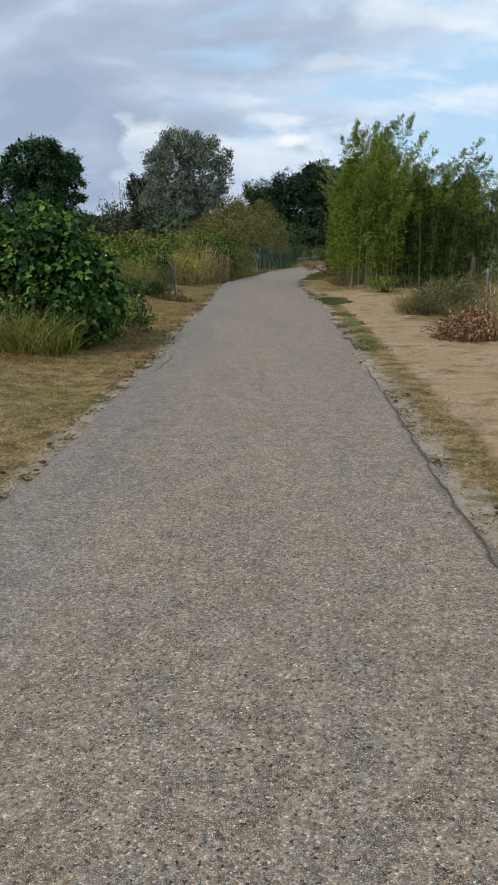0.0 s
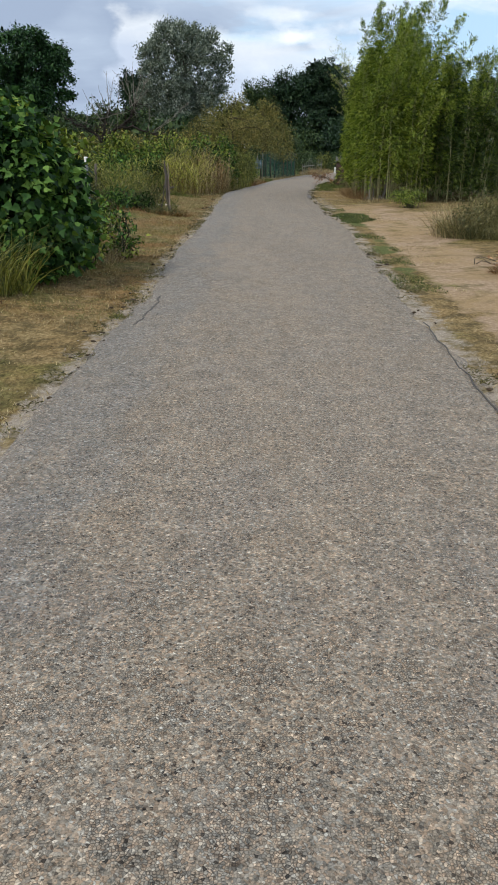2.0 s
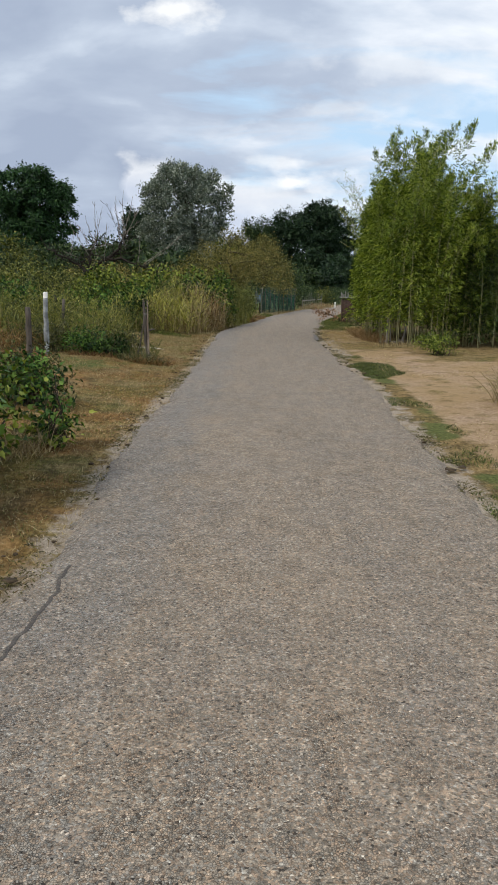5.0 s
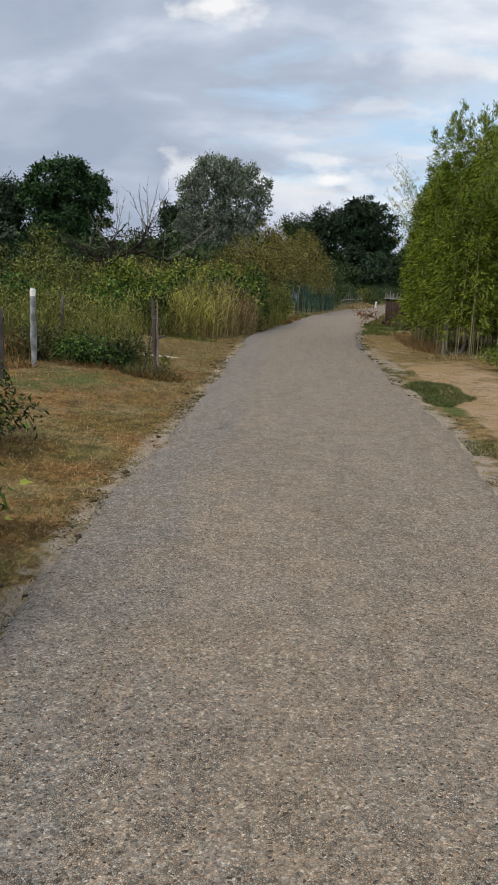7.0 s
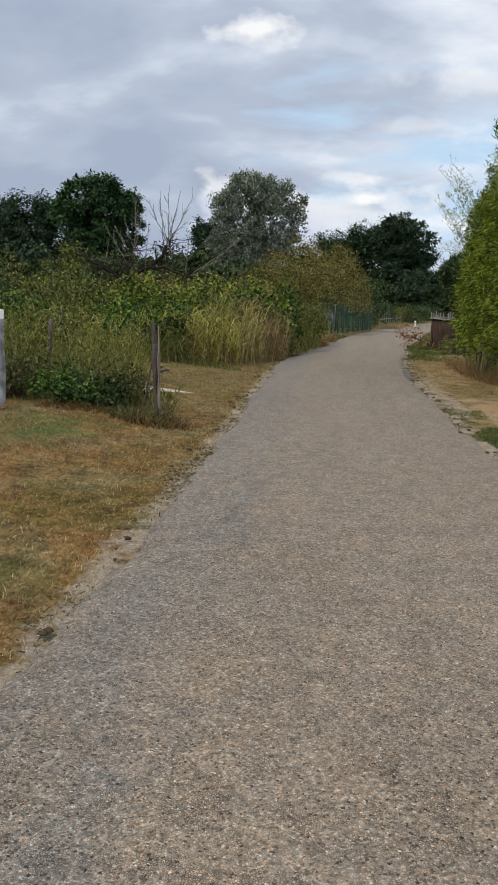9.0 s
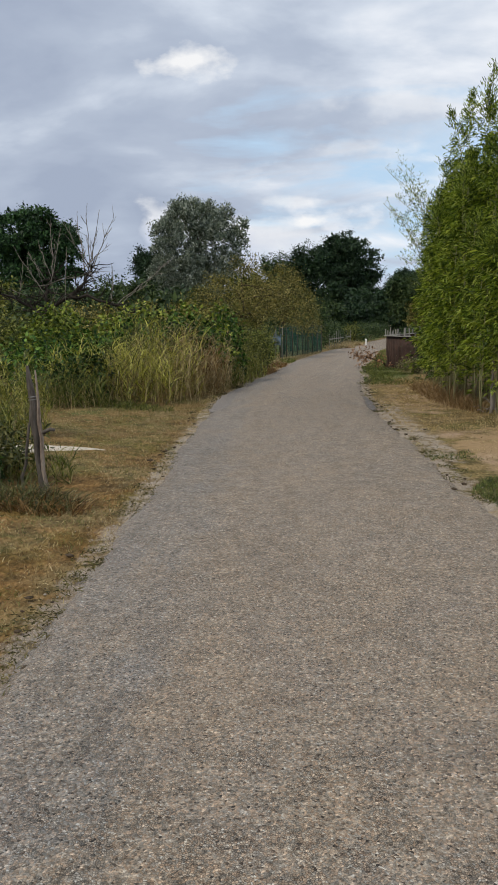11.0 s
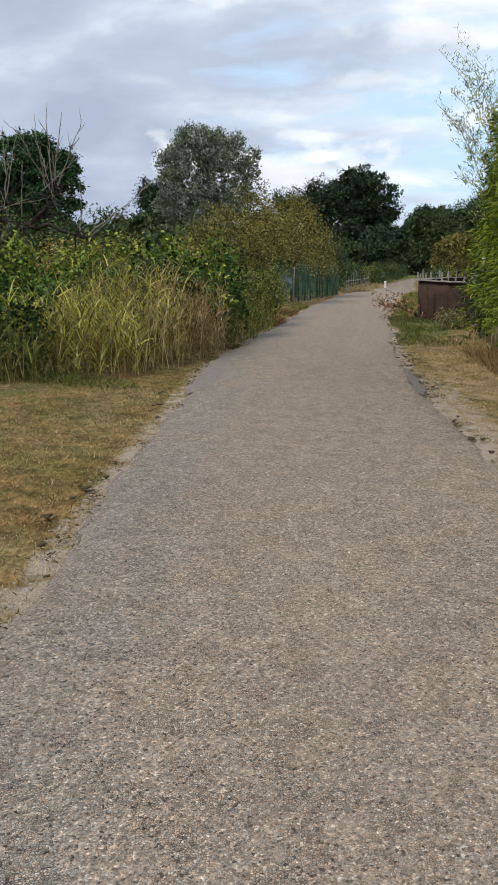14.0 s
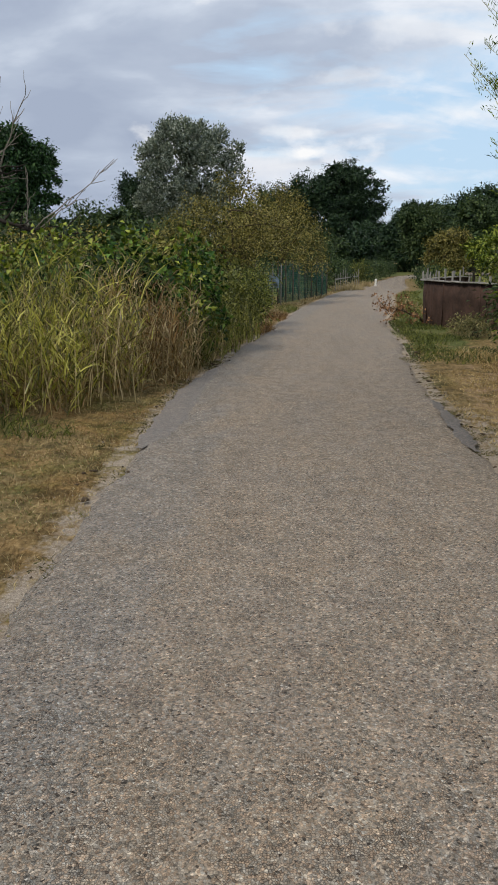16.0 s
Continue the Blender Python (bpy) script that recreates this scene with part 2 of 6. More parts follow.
    tar = k.mix(k.math("MULTIPLY", k.ramp(blot, (0.44, 0.0), (0.68, 1.0)), 0.4), tar, k.mix(1.0, tar, (0.78, 0.79, 0.80), "MULTIPLY"))
    dust = k.noise(0.6, 5.0, 0.6, (1, 0.22, 1))
    tar = k.mix(k.math("MULTIPLY", k.ramp(dust, (0.45, 0.0), (0.7, 1.0)), 0.16), tar, (0.31, 0.25, 0.19))
    edge = k.attr("rim")
    crumb = k.noise(6.0, 6.0, 0.75)
    speck = k.noise(60.0, 3.0, 0.7)
    cold = k.ramp(k.math("ADD", k.attr("cold"), k.math("MULTIPLY", k.math("SUBTRACT", k.noise(3.0, 5.0, 0.7, (1, 0.5, 1)), 0.5), 1.6)), (0.35, 0.0), (0.75, 1.0))
    tar = k.mix(k.math("MULTIPLY", cold, 0.95), tar, k.mix(1.0, tar, (0.885, 0.945, 1.035), "MULTIPLY"))
    pale = k.ramp(k.math("ADD", k.math("ADD", edge, k.math("MULTIPLY", crumb, 0.8)), k.math("MULTIPLY", speck, 0.7)), (1.46, 0.0), (1.85, 0.85))
    grit = k.ramp(sep.outputs[2], (0.1, (0.17, 0.145, 0.12)), (0.5, (0.40, 0.35, 0.29)), (0.9, (0.66, 0.60, 0.52)))
    tar = k.mix(pale, tar, grit)
    tar = k.mix(1.0, tar, (0.975, 0.965, 0.945), "MULTIPLY")
    if tint:
        tar = k.mix(0.40, k.mix(1.0, tar, tint, "MULTIPLY"), tuple(0.20 * q for q in tint))
    k.colour(tar)
    k.bump(k.math("ADD", k.math("MULTIPLY", gap, 1.0), k.math("MULTIPLY", sep.outputs[0], 0.5)), 0.55, 0.004)
    return k.mat


def ground_material():
    k = Nodes("dry_verge_ground", rough=0.95, spec=0.1)
    blade = k.noise(34.0, 6.0, 0.7, (1.0, 0.5, 1))
    straw = k.ramp(blade, (0.30, (0.080, 0.059, 0.027)), (0.5, (0.196, 0.146, 0.070)), (0.70, (0.35, 0.278, 0.150)))
    patch = k.noise(1.1, 5.0, 0.6)
    straw = k.mix(k.math("MULTIPLY", k.ramp(patch, (0.40, 0.0), (0.55, 1.0)), k.attr("brown")), straw, k.mix(1.0, straw, (0.98, 0.76, 0.60), "MULTIPLY"))
    moss = k.noise(0.75, 5.0, 0.65, distort=0.6)
    straw = k.mix(k.math("MULTIPLY", k.ramp(moss, (0.49, 0.0), (0.62, 1.0)), 0.75), straw, k.mix(1.0, straw, (0.60, 0.78, 0.50), "MULTIPLY"))
    clump = k.noise(4.5, 4.0, 0.65)
    straw = k.mix(1.0, straw, k.ramp(clump, (0.36, (0.48, 0.50, 0.46)), (0.60, (1.18, 1.15, 1.10))), "MULTIPLY")
    soilf = k.noise(22.0, 6.0, 0.65)
    soil = k.ramp(soilf, (0.3, (0.235, 0.160, 0.100)), (0.55, (0.355, 0.258, 0.172)), (0.75, (0.49, 0.380, 0.270)))
    soilp = k.noise(0.8, 4.0)
    soil = k.mix(k.math("MULTIPLY", k.ramp(soilp, (0.40, 0.0), (0.62, 1.0)), 0.7), soil, (0.29, 0.20, 0.095))
    ragged = k.math("MULTIPLY", k.math("SUBTRACT", k.noise(2.6, 5.0, 0.65), 0.5), 1.3)
    col = k.mix(k.ramp(k.math("ADD", k.attr("soil"), ragged), (0.38, 0.0), (0.62, 1.0)), straw, soil)
    greenf = k.ramp(blade, (0.3, (0.035, 0.050, 0.014)), (0.7, (0.13, 0.155, 0.048)))
    col = k.mix(k.ramp(k.math("ADD", k.attr("green"), ragged), (0.38, 0.0), (0.65, 0.9)), col, greenf)
    gritf = k.noise(110.0, 4.0, 0.75, distort=1.0)
    grit = k.ramp(gritf, (0.30, (0.08, 0.065, 0.050)), (0.42, (0.235, 0.196, 0.152)), (0.55, (0.35, 0.30, 0.242)), (0.70, (0.64, 0.58, 0.49)))
    ragged2 = k.math("MULTIPLY", k.math("SUBTRACT", k.noise(6.0, 6.0, 0.75), 0.5), 2.2)
    col = k.mix(k.ramp(k.math("ADD", k.attr("grit"), ragged2), (0.34, 0.0), (0.74, 1.0)), col, grit)
    k.colour(col)
    k.bump(k.math("ADD", blade, k.math("MULTIPLY", soilf, 0.6)), 0.7, 0.03)
    return k.mat


def plain_material(name, low, high, scale=6.0, rough=0.7, metal=0.0, stretch=(1, 1, 1), bump=0.3):
    k = Nodes(name, rough=rough, metal=metal, spec=0.25)
    f = k.noise(scale, 6.0, 0.6, stretch)
    g = k.noise(scale * 7, 3.0, 0.6, stretch)
    c = k.ramp(k.math("ADD", k.math("MULTIPLY", f, 0.7), k.math("MULTIPLY", g, 0.3)), (0.32, low), (0.68, high))
    k.colour(c)
    k.bump(g, bump, 0.006)
    return k.mat


def bicolour(name, above, top, below, scale=9.0):
    """Two paints parted at a height, with a ragged join and grain."""
    k = Nodes(name, rough=0.75, spec=0.2)
    geo = k.add("ShaderNodeNewGeometry")
    sep = k.add("ShaderNodeSeparateXYZ")
    k.link(geo.outputs["Position"], sep.inputs[0])
    n = k.noise(scale, 5.0)
    z = k.math("ADD", sep.outputs[2], k.math("MULTIPLY", k.math("SUBTRACT", n, 0.5), 0.10))
    lo = k.mix(k.ramp(n, (0.4, 0.0), (0.62, 1.0)), below, tuple(0.45 * c for c in below))
    hi = k.mix(k.ramp(n, (0.45, 0.0), (0.75, 0.7)), top, tuple(0.6 * c for c in top))
    k.colour(k.mix(k.math("GREATER_THAN", z, above), lo, hi))
    k.bump(n, 0.3, 0.006)
    return k.mat


M = {
    "asphalt": asphalt_material(),
    "ground": ground_material(),
    "vine": leaf_material("broad_vine_leaf", (0.010, 0.032, 0.008), (0.048, 0.118, 0.022), (0.170, 0.280, 0.055), thin=0.32, gloss=0.18),
    # vine leaf again, its colour darkened to stand for shade inside a tangle
    "vine_shade": leaf_material("shaded_vine_leaf", (0.006, 0.016, 0.004), (0.020, 0.046, 0.010), (0.065, 0.105, 0.024), thin=0.15, gloss=0.12),
    "vine_light": leaf_material("yellowing_vine_leaf", (0.030, 0.055, 0.009), (0.145, 0.205, 0.028), (0.35, 0.39, 0.070), thin=0.38),
    # two bamboo greens: the sunlit side, then a darker copy with shade painted in
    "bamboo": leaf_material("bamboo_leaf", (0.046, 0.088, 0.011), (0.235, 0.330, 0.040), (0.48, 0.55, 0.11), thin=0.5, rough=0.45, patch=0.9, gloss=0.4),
    "bamboo_shaded": leaf_material("shaded_bamboo_leaf", (0.012, 0.032, 0.006), (0.062, 0.115, 0.014), (0.20, 0.27, 0.045), thin=0.40, rough=0.42, patch=0.9, gloss=0.45),
    "pine": leaf_material("pine_needles", (0.010, 0.030, 0.011), (0.030, 0.080, 0.024), (0.072, 0.150, 0.044), thin=0.10, patch=0.3),
    "grey": leaf_material("silvery_leaf", (0.085, 0.110, 0.088), (0.195, 0.235, 0.190), (0.43, 0.47, 0.42), thin=0.3, patch=0.25),
    "dark": leaf_material("dark_tree_leaf", (0.010, 0.026, 0.013), (0.022, 0.050, 0.021), (0.048, 0.088, 0.034), thin=0.12, patch=0.2),
    "deep": leaf_material("shaded_wood_leaf", (0.016, 0.034, 0.012), (0.045, 0.080, 0.026), (0.105, 0.145, 0.050), thin=0.2, patch=0.2),
    "ochre": leaf_material("ochre_leaf", (0.045, 0.048, 0.013), (0.195, 0.178, 0.045), (0.40, 0.345, 0.12), (0.36, 0.24, 0.12), thin=0.30, patch=0.6),
    "olive": leaf_material("olive_shrub_leaf", (0.022, 0.036, 0.008), (0.115, 0.138, 0.028), (0.28, 0.28, 0.075), (0.32, 0.24, 0.11), thin=0.28, patch=0.9),
    "reed": leaf_material("yellow_reed_blade", (0.050, 0.058, 0.010), (0.335, 0.335, 0.048), (0.63, 0.59, 0.16), (0.68, 0.56, 0.33), thin=0.38, rough=0.42, patch=1.1, gloss=0.4),
    "rust": leaf_material("rusty_reed_blade", (0.070, 0.036, 0.012), (0.21, 0.115, 0.04), (0.38, 0.25, 0.11), thin=0.25, patch=0.9),
    "straw": leaf_material("straw_blade", (0.17, 0.126, 0.055), (0.36, 0.28, 0.140), (0.57, 0.47, 0.27), thin=0.3, rough=0.45, patch=0.8, gloss=0.4),
    "weed": leaf_material("verge_weed_blade", (0.036, 0.052, 0.010), (0.108, 0.130, 0.024), (0.22, 0.220, 0.056), thin=0.3, patch=1.2),
    "plume": leaf_material("pale_green_plume", (0.060, 0.072, 0.012), (0.205, 0.212, 0.036), (0.40, 0.385, 0.10), (0.44, 0.36, 0.16), thin=0.35, rough=0.45, patch=1.0, gloss=0.45),
    "gold": leaf_material("golden_straw_blade", (0.25, 0.175, 0.075), (0.43, 0.32, 0.15), (0.62, 0.50, 0.28), thin=0.35, patch=0.8),
    "tan": leaf_material("tan_withered_blade", (0.14, 0.088, 0.040), (0.23, 0.150, 0.070), (0.34, 0.24, 0.12), thin=0.3, patch=0.9),
    "weed_leaf": leaf_material("straggly_weed_leaf", (0.028, 0.036, 0.012), (0.080, 0.090, 0.029), (0.18, 0.172, 0.066), (0.24, 0.17, 0.085), thin=0.25, patch=2.0),
    "mat_weed": leaf_material("dull_mat_weed", (0.045, 0.042, 0.015), (0.115, 0.105, 0.036), (0.22, 0.18, 0.07), thin=0.15, patch=2.0),
    "dry_shrub": leaf_material("dry_grey_green_leaf", (0.085, 0.088, 0.036), (0.20, 0.19, 0.080), (0.35, 0.31, 0.15), thin=0.25, patch=2.0),
    "green_weed": leaf_material("fresh_green_blade", (0.030, 0.046, 0.012), (0.082, 0.112, 0.026), (0.17, 0.19, 0.055), thin=0.25, patch=1.5),
    "verge_green": leaf_material("dull_green_blade", (0.105, 0.112, 0.036), (0.165, 0.165, 0.055), (0.25, 0.24, 0.095), thin=0.25, patch=1.2),
    "brown": leaf_material("dead_brown_leaf", (0.135, 0.062, 0.028), (0.33, 0.168, 0.080), (0.50, 0.31, 0.165), thin=0.1, patch=2.0),
    "bark": bark_material("grey_brown_bark", (0.035, 0.028, 0.020), (0.11, 0.092, 0.07)),
    "dead_limb": bark_material("blackened_dead_limb", (0.010, 0.008, 0.007), (0.050, 0.042, 0.034)),
    "pale_bark": bark_material("bleached_dead_wood", (0.13, 0.115, 0.095), (0.30, 0.27, 0.23)),
    "cane": plain_material("pale_bamboo_cane", (0.21, 0.21, 0.085), (0.48, 0.45, 0.25), 5.0, 0.5, stretch=(1, 1, 0.3)),
    "dark_wood": plain_material("weathered_dark_wood", (0.020, 0.016, 0.013), (0.15, 0.13, 0.11), 14.0, 0.9, stretch=(1, 1, 0.2), bump=0.6),
    "rotten_wood": plain_material("torn_rotten_wood", (0.075, 0.042, 0.028), (0.40, 0.34, 0.28), 22.0, 0.9, stretch=(1, 1, 0.25), bump=0.6),
    "sand": plain_material("pale_sandy_soil", (0.36, 0.32, 0.26), (0.60, 0.55, 0.47), 14.0, 0.95, bump=0.5),
    "grey_wood": plain_material("silvered_board", (0.12, 0.115, 0.10), (0.32, 0.31, 0.285), 10.0, 0.85, stretch=(1, 1, 0.3), bump=0.5),
    "white_post": bicolour("white_topped_post_paint", 1.16, (0.78, 0.77, 0.74), (0.33, 0.35, 0.36)),
    "rusty_sheet": plain_material("rusty_iron_sheet", (0.024, 0.016, 0.012), (0.092, 0.055, 0.042), 3.2, 0.8, 0.2, bump=0.5),
    "steel": plain_material("galvanised_steel", (0.16, 0.16, 0.155), (0.30, 0.30, 0.29), 8.0, 0.6, 0.4),
    "net": plain_material("dark_green_net", (0.008, 0.045, 0.034), (0.018, 0.085, 0.062), 4.0, 0.7),
    "tarp": plain_material("faded_blue_sheet", (0.07, 0.12, 0.17), (0.20, 0.27, 0.33), 5.0, 0.6),
    "white": plain_material("white_paint", (0.60, 0.60, 0.57), (0.82, 0.81, 0.78), 9.0, 0.6),
    "patch": asphalt_material("smooth_grey_tar", (0.84, 0.85, 0.88)),
    "worn_patch": asphalt_material("worn_grey_tar", (0.62, 0.63, 0.66)),
    "dark_patch": asphalt_material("dark_smooth_tar", (0.40, 0.40, 0.41)),
    "clod": plain_material("dark_clod", (0.03, 0.022, 0.014), (0.10, 0.072, 0.045), 30.0, 0.95),
    "stone": plain_material("pale_limestone", (0.22, 0.195, 0.16), (0.46, 0.42, 0.36), 18.0, 0.9, bump=0.6),
}


# ---- mesh helpers ----
def part(name, mesh, material, parent=None, label=""):
    """One mesh object under a thing or a part, or by itself."""
    ob = new(name, mesh)
    if material and not mesh.materials:
        mesh.materials.append(M[material])
    if parent:
        ob.parent = parent
    if label:
        ob["label"] = label
    return ob


def thing(name, place, label, category, group="", kind=""):
    ob = new(name)
    ob.empty_display_size = 0.2
    ob.matrix_world = Matrix.Translation(place)
    return tagged(ob, label, category, group, kind)


def mesh_of(name, verts, faces, smooth=False):
    """verts (n, 3); faces (m, k), all with the same number of corners."""
    verts, faces = np.asarray(verts, np.float32), np.asarray(faces, np.int32)
    me = bpy.data.meshes.new(name)
    me.vertices.add(len(verts))
    me.vertices.foreach_set("co", verts.ravel())
    k = faces.shape[1]
    me.loops.add(faces.size)
    me.loops.foreach_set("vertex_index", faces.ravel())
    me.polygons.add(len(faces))
    me.polygons.foreach_set("loop_start", np.arange(len(faces), dtype=np.int32) * k)
    me.update(calc_edges=True)
    if smooth:
        me.polygons.foreach_set("use_smooth", np.ones(len(faces), bool))
    me.validate()
    return me


def unit(a):
    return a / np.maximum(np.linalg.norm(a, axis=-1, keepdims=True), 1e-9)


LEAF_SHAPES = {
    # outline points: along the leaf, across it, lift; and triangles
    "blade": (np.array([(0, 0, 0), (0.45, 0.5, 0.10), (1, 0, -0.12), (0.45, -0.5, 0.10)]), np.array([(0, 2, 1), (0, 3, 2)])),
    "broad": (
        np.array([(0, 0, 0), (0.02, 0.34, 0.06), (0.40, 0.52, 0.12), (0.52, 0.28, 0.06), (1.0, 0.0, -0.15), (0.52, -0.28, 0.06), (0.40, -0.52, 0.12), (0.02, -0.34, 0.06)]),
        np.array([(0, 2, 1), (0, 3, 2), (0, 4, 3), (0, 5, 4), (0, 6, 5), (0, 7, 6)]),
    ),
}


def leaf_mesh(name, at, way, face, length, width, shape="blade"):
    """Leaves at the places at, pointing along way, with their faces turned to face."""
    at, way = np.asarray(at, float), unit(np.asarray(way, float))
    side = unit(np.cross(way, face))
    top = np.cross(side, way)
    form, tris = LEAF_SHAPES[shape]
    n = len(at)
    length = np.broadcast_to(np.asarray(length, float), (n,))[:, None, None]
    width = np.broadcast_to(np.asarray(width, float), (n,))[:, None, None]
    v = at[:, None] + form[None, :, 0:1] * length * way[:, None] + form[None, :, 1:2] * width * side[:, None] + form[None, :, 2:3] * length * top[:, None]
    f = tris[None] + (np.arange(n) * len(form))[:, None, None]
    return mesh_of(name, v.reshape(-1, 3), f.reshape(-1, 3))


def blade_mesh(name, at, way, length, width, bend, rng, steps=3):
    """Grass blades: tapered strips that start along way and bow over."""
    n = len(at)
    way = unit(np.asarray(way, float))
    flat = unit(np.stack([rng.normal(size=n), rng.normal(size=n), np.zeros(n)], -1))
    side = unit(np.cross(way, flat))
    out = unit(way * (1, 1, 0) + 0.3 * flat * (1, 1, 0))
    length = np.broadcast_to(np.asarray(length, float), (n,))[:, None]
    width = np.broadcast_to(np.asarray(width, float), (n,))[:, None]
    bend = np.broadcast_to(np.asarray(bend, float), (n,))[:, None]
    rows = []
    for s in range(steps + 1):
        q = s / steps
        mid = at + way * length * q * (1 - 0.25 * bend * q) + out * length * bend * q * q * 0.6 - np.array([0, 0, 1]) * length * bend * 0.55 * q**3
        w = width * (1 - q) * 0.5 + 0.0004
        rows += [mid - side * w, mid + side * w]
    v = np.stack(rows, 1).reshape(-1, 3)
    k = 2 * (steps + 1)
    quad = np.array([(2 * s, 2 * s + 1, 2 * s + 3, 2 * s + 2) for s in range(steps)])
    f = quad[None] + (np.arange(n) * k)[:, None, None]
    return mesh_of(name, v, f.reshape(-1, 4))


def tubes(name, paths, sides=6):
    """paths: (points, radii) pairs, joined in one mesh of tapered tubes."""
    vs, fs, base = [], [], 0
    ring = np.arange(sides) * 2 * np.pi / sides
    for pts, rad in paths:
        pts = np.asarray(pts, float)
        rad = np.broadcast_to(np.asarray(rad, float), (len(pts),))
        d = unit(np.gradient(pts, axis=0))
        ref = np.where(np.abs(d[:, 2:3]) > 0.9, [[1.0, 0, 0]], [[0, 0, 1.0]])
        a = unit(np.cross(d, ref))
        b = np.cross(d, a)
        v = pts[:, None] + rad[:, None, None] * (np.cos(ring)[None, :, None] * a[:, None] + np.sin(ring)[None, :, None] * b[:, None])
        vs.append(v.reshape(-1, 3))
        for i in range(len(pts) - 1):
            for j in range(sides):
                k = (j + 1) % sides
                fs.append((base + i * sides + j, base + i * sides + k, base + (i + 1) * sides + k, base + (i + 1) * sides + j))
        for j in range(1, sides - 2, 2):
            last = base + (len(pts) - 1) * sides
            fs.append((last, last + j, last + j + 1, last + j + 2))
            fs.append((base, base + j + 2, base + j + 1, base + j))
        base += v.shape[0] * sides
    return mesh_of(name, np.concatenate(vs), fs, smooth=True)


def bez(a, b, lift, n=6, wob=0.0, rng=None):
    """A bowed line from a to b."""
    a, b = np.asarray(a, float), np.asarray(b, float)
    q = np.linspace(0, 1, n)[:, None]
    p = a + (b - a) * q + np.array([0, 0, 1]) * lift * np.sin(np.pi * q)
    if rng is not None and wob:
        p[1:-1] += rng.normal(size=(n - 2, 3)) * wob
    return p


def box_mesh(name, size, bevel=0.006, at=(0, 0, 0), turn=0.0):
    bm = bmesh.new()
    bmesh.ops.create_cube(bm, size=1.0, matrix=Matrix.Translation(at) @ Matrix.Rotation(turn, 4, "Z") @ Matrix.Diagonal((*size, 1)))
    bmesh.ops.bevel(bm, geom=bm.edges[:], offset=bevel, segments=1, affect="EDGES")
    me = bpy.data.meshes.new(name)
    bm.to_mesh(me)
    bm.free()
    return me


# ---- the lie of the land ----
LEFT = ((-8, -1.6), (0, -1.58), (4.7, -1.55), (7.5, -1.41), (11, -1.17), (14, -1.2), (16.3, -1.13), (19, -0.98), (24, -0.88), (28, -0.78), (30.8, -0.68), (32.3, -0.43), (36.4, 0.10), (40.5, 0.73), (47.2, 1.5), (51.6, 2.35), (59.7, 3.8), (67, 5.4), (86, 9.8), (106, 15.0), (115, 18.9), (122, 25.0), (128, 36.0))
RIGHT = ((-8, 1.3), (0, 1.30), (4, 1.32), (6.6, 1.46), (8.2, 1.52), (12, 1.68), (15.4, 1.82), (18, 1.99), (22, 1.99), (26, 2.02), (28, 2.07), (30, 2.18), (31.2, 2.26), (35.3, 2.8), (38.2, 3.16), (42.5, 3.62), (46.3, 4.45), (59, 6.65), (70, 9.4), (99, 14.6), (106, 18.0), (112, 24.0), (117, 36.0))


def bent(table, y):
    t = np.array(table)
    return np.interp(y, t[:, 0], t[:, 1])


def road_edges(y):
    """The two rims of the lane, eased."""
    k = np.array([-1.2, -0.6, 0, 0.6, 1.2])
    y = np.asarray(y, float)
    return bent(LEFT, y[..., None] + k).mean(-1), bent(RIGHT, y[..., None] + k).mean(-1)


def fall(y):
    y = np.asarray(y, float)
    return -0.014 * np.clip(np.where(y > 34, y - 32, np.where(y > 30, (y - 30) ** 2 / 8, 0)), 0, 65)


def step(a, b, v):
    q = np.clip((v - a) / (b - a), 0, 1)
    return q * q * (3 - 2 * q)


def land(x, y):
    """Height of the ground."""
    x, y = np.asarray(x, float), np.asarray(y, float)
    l, r = road_edges(np.clip(y, -8, 126))
    off = np.maximum(l - x, x - r)
    near = step(30, 60, y)
    rise = 0.13 * step(0.3, 2.2, l - x) * (1 - near) + 0.05 * step(0.5, 3.0, x - r) * (1 - near)
    wave = 0.018 * np.sin(1.9 * x + 0.6 * y) * np.sin(1.3 * y + 0.4 * x) * step(0.1, 0.8, off)
    return fall(y) + rise + wave - 0.03


def bump_of(seed, q, n=6):
    """Smooth noise along a line, about -1 to 1."""
    rng = np.random.default_rng(seed)
    out = np.zeros_like(np.asarray(q, float))
    for i in range(n):
        out += np.sin(q * (0.9 * 1.9**i) + rng.uniform(0, 6.3)) / 1.45**i
    return out / 2.0


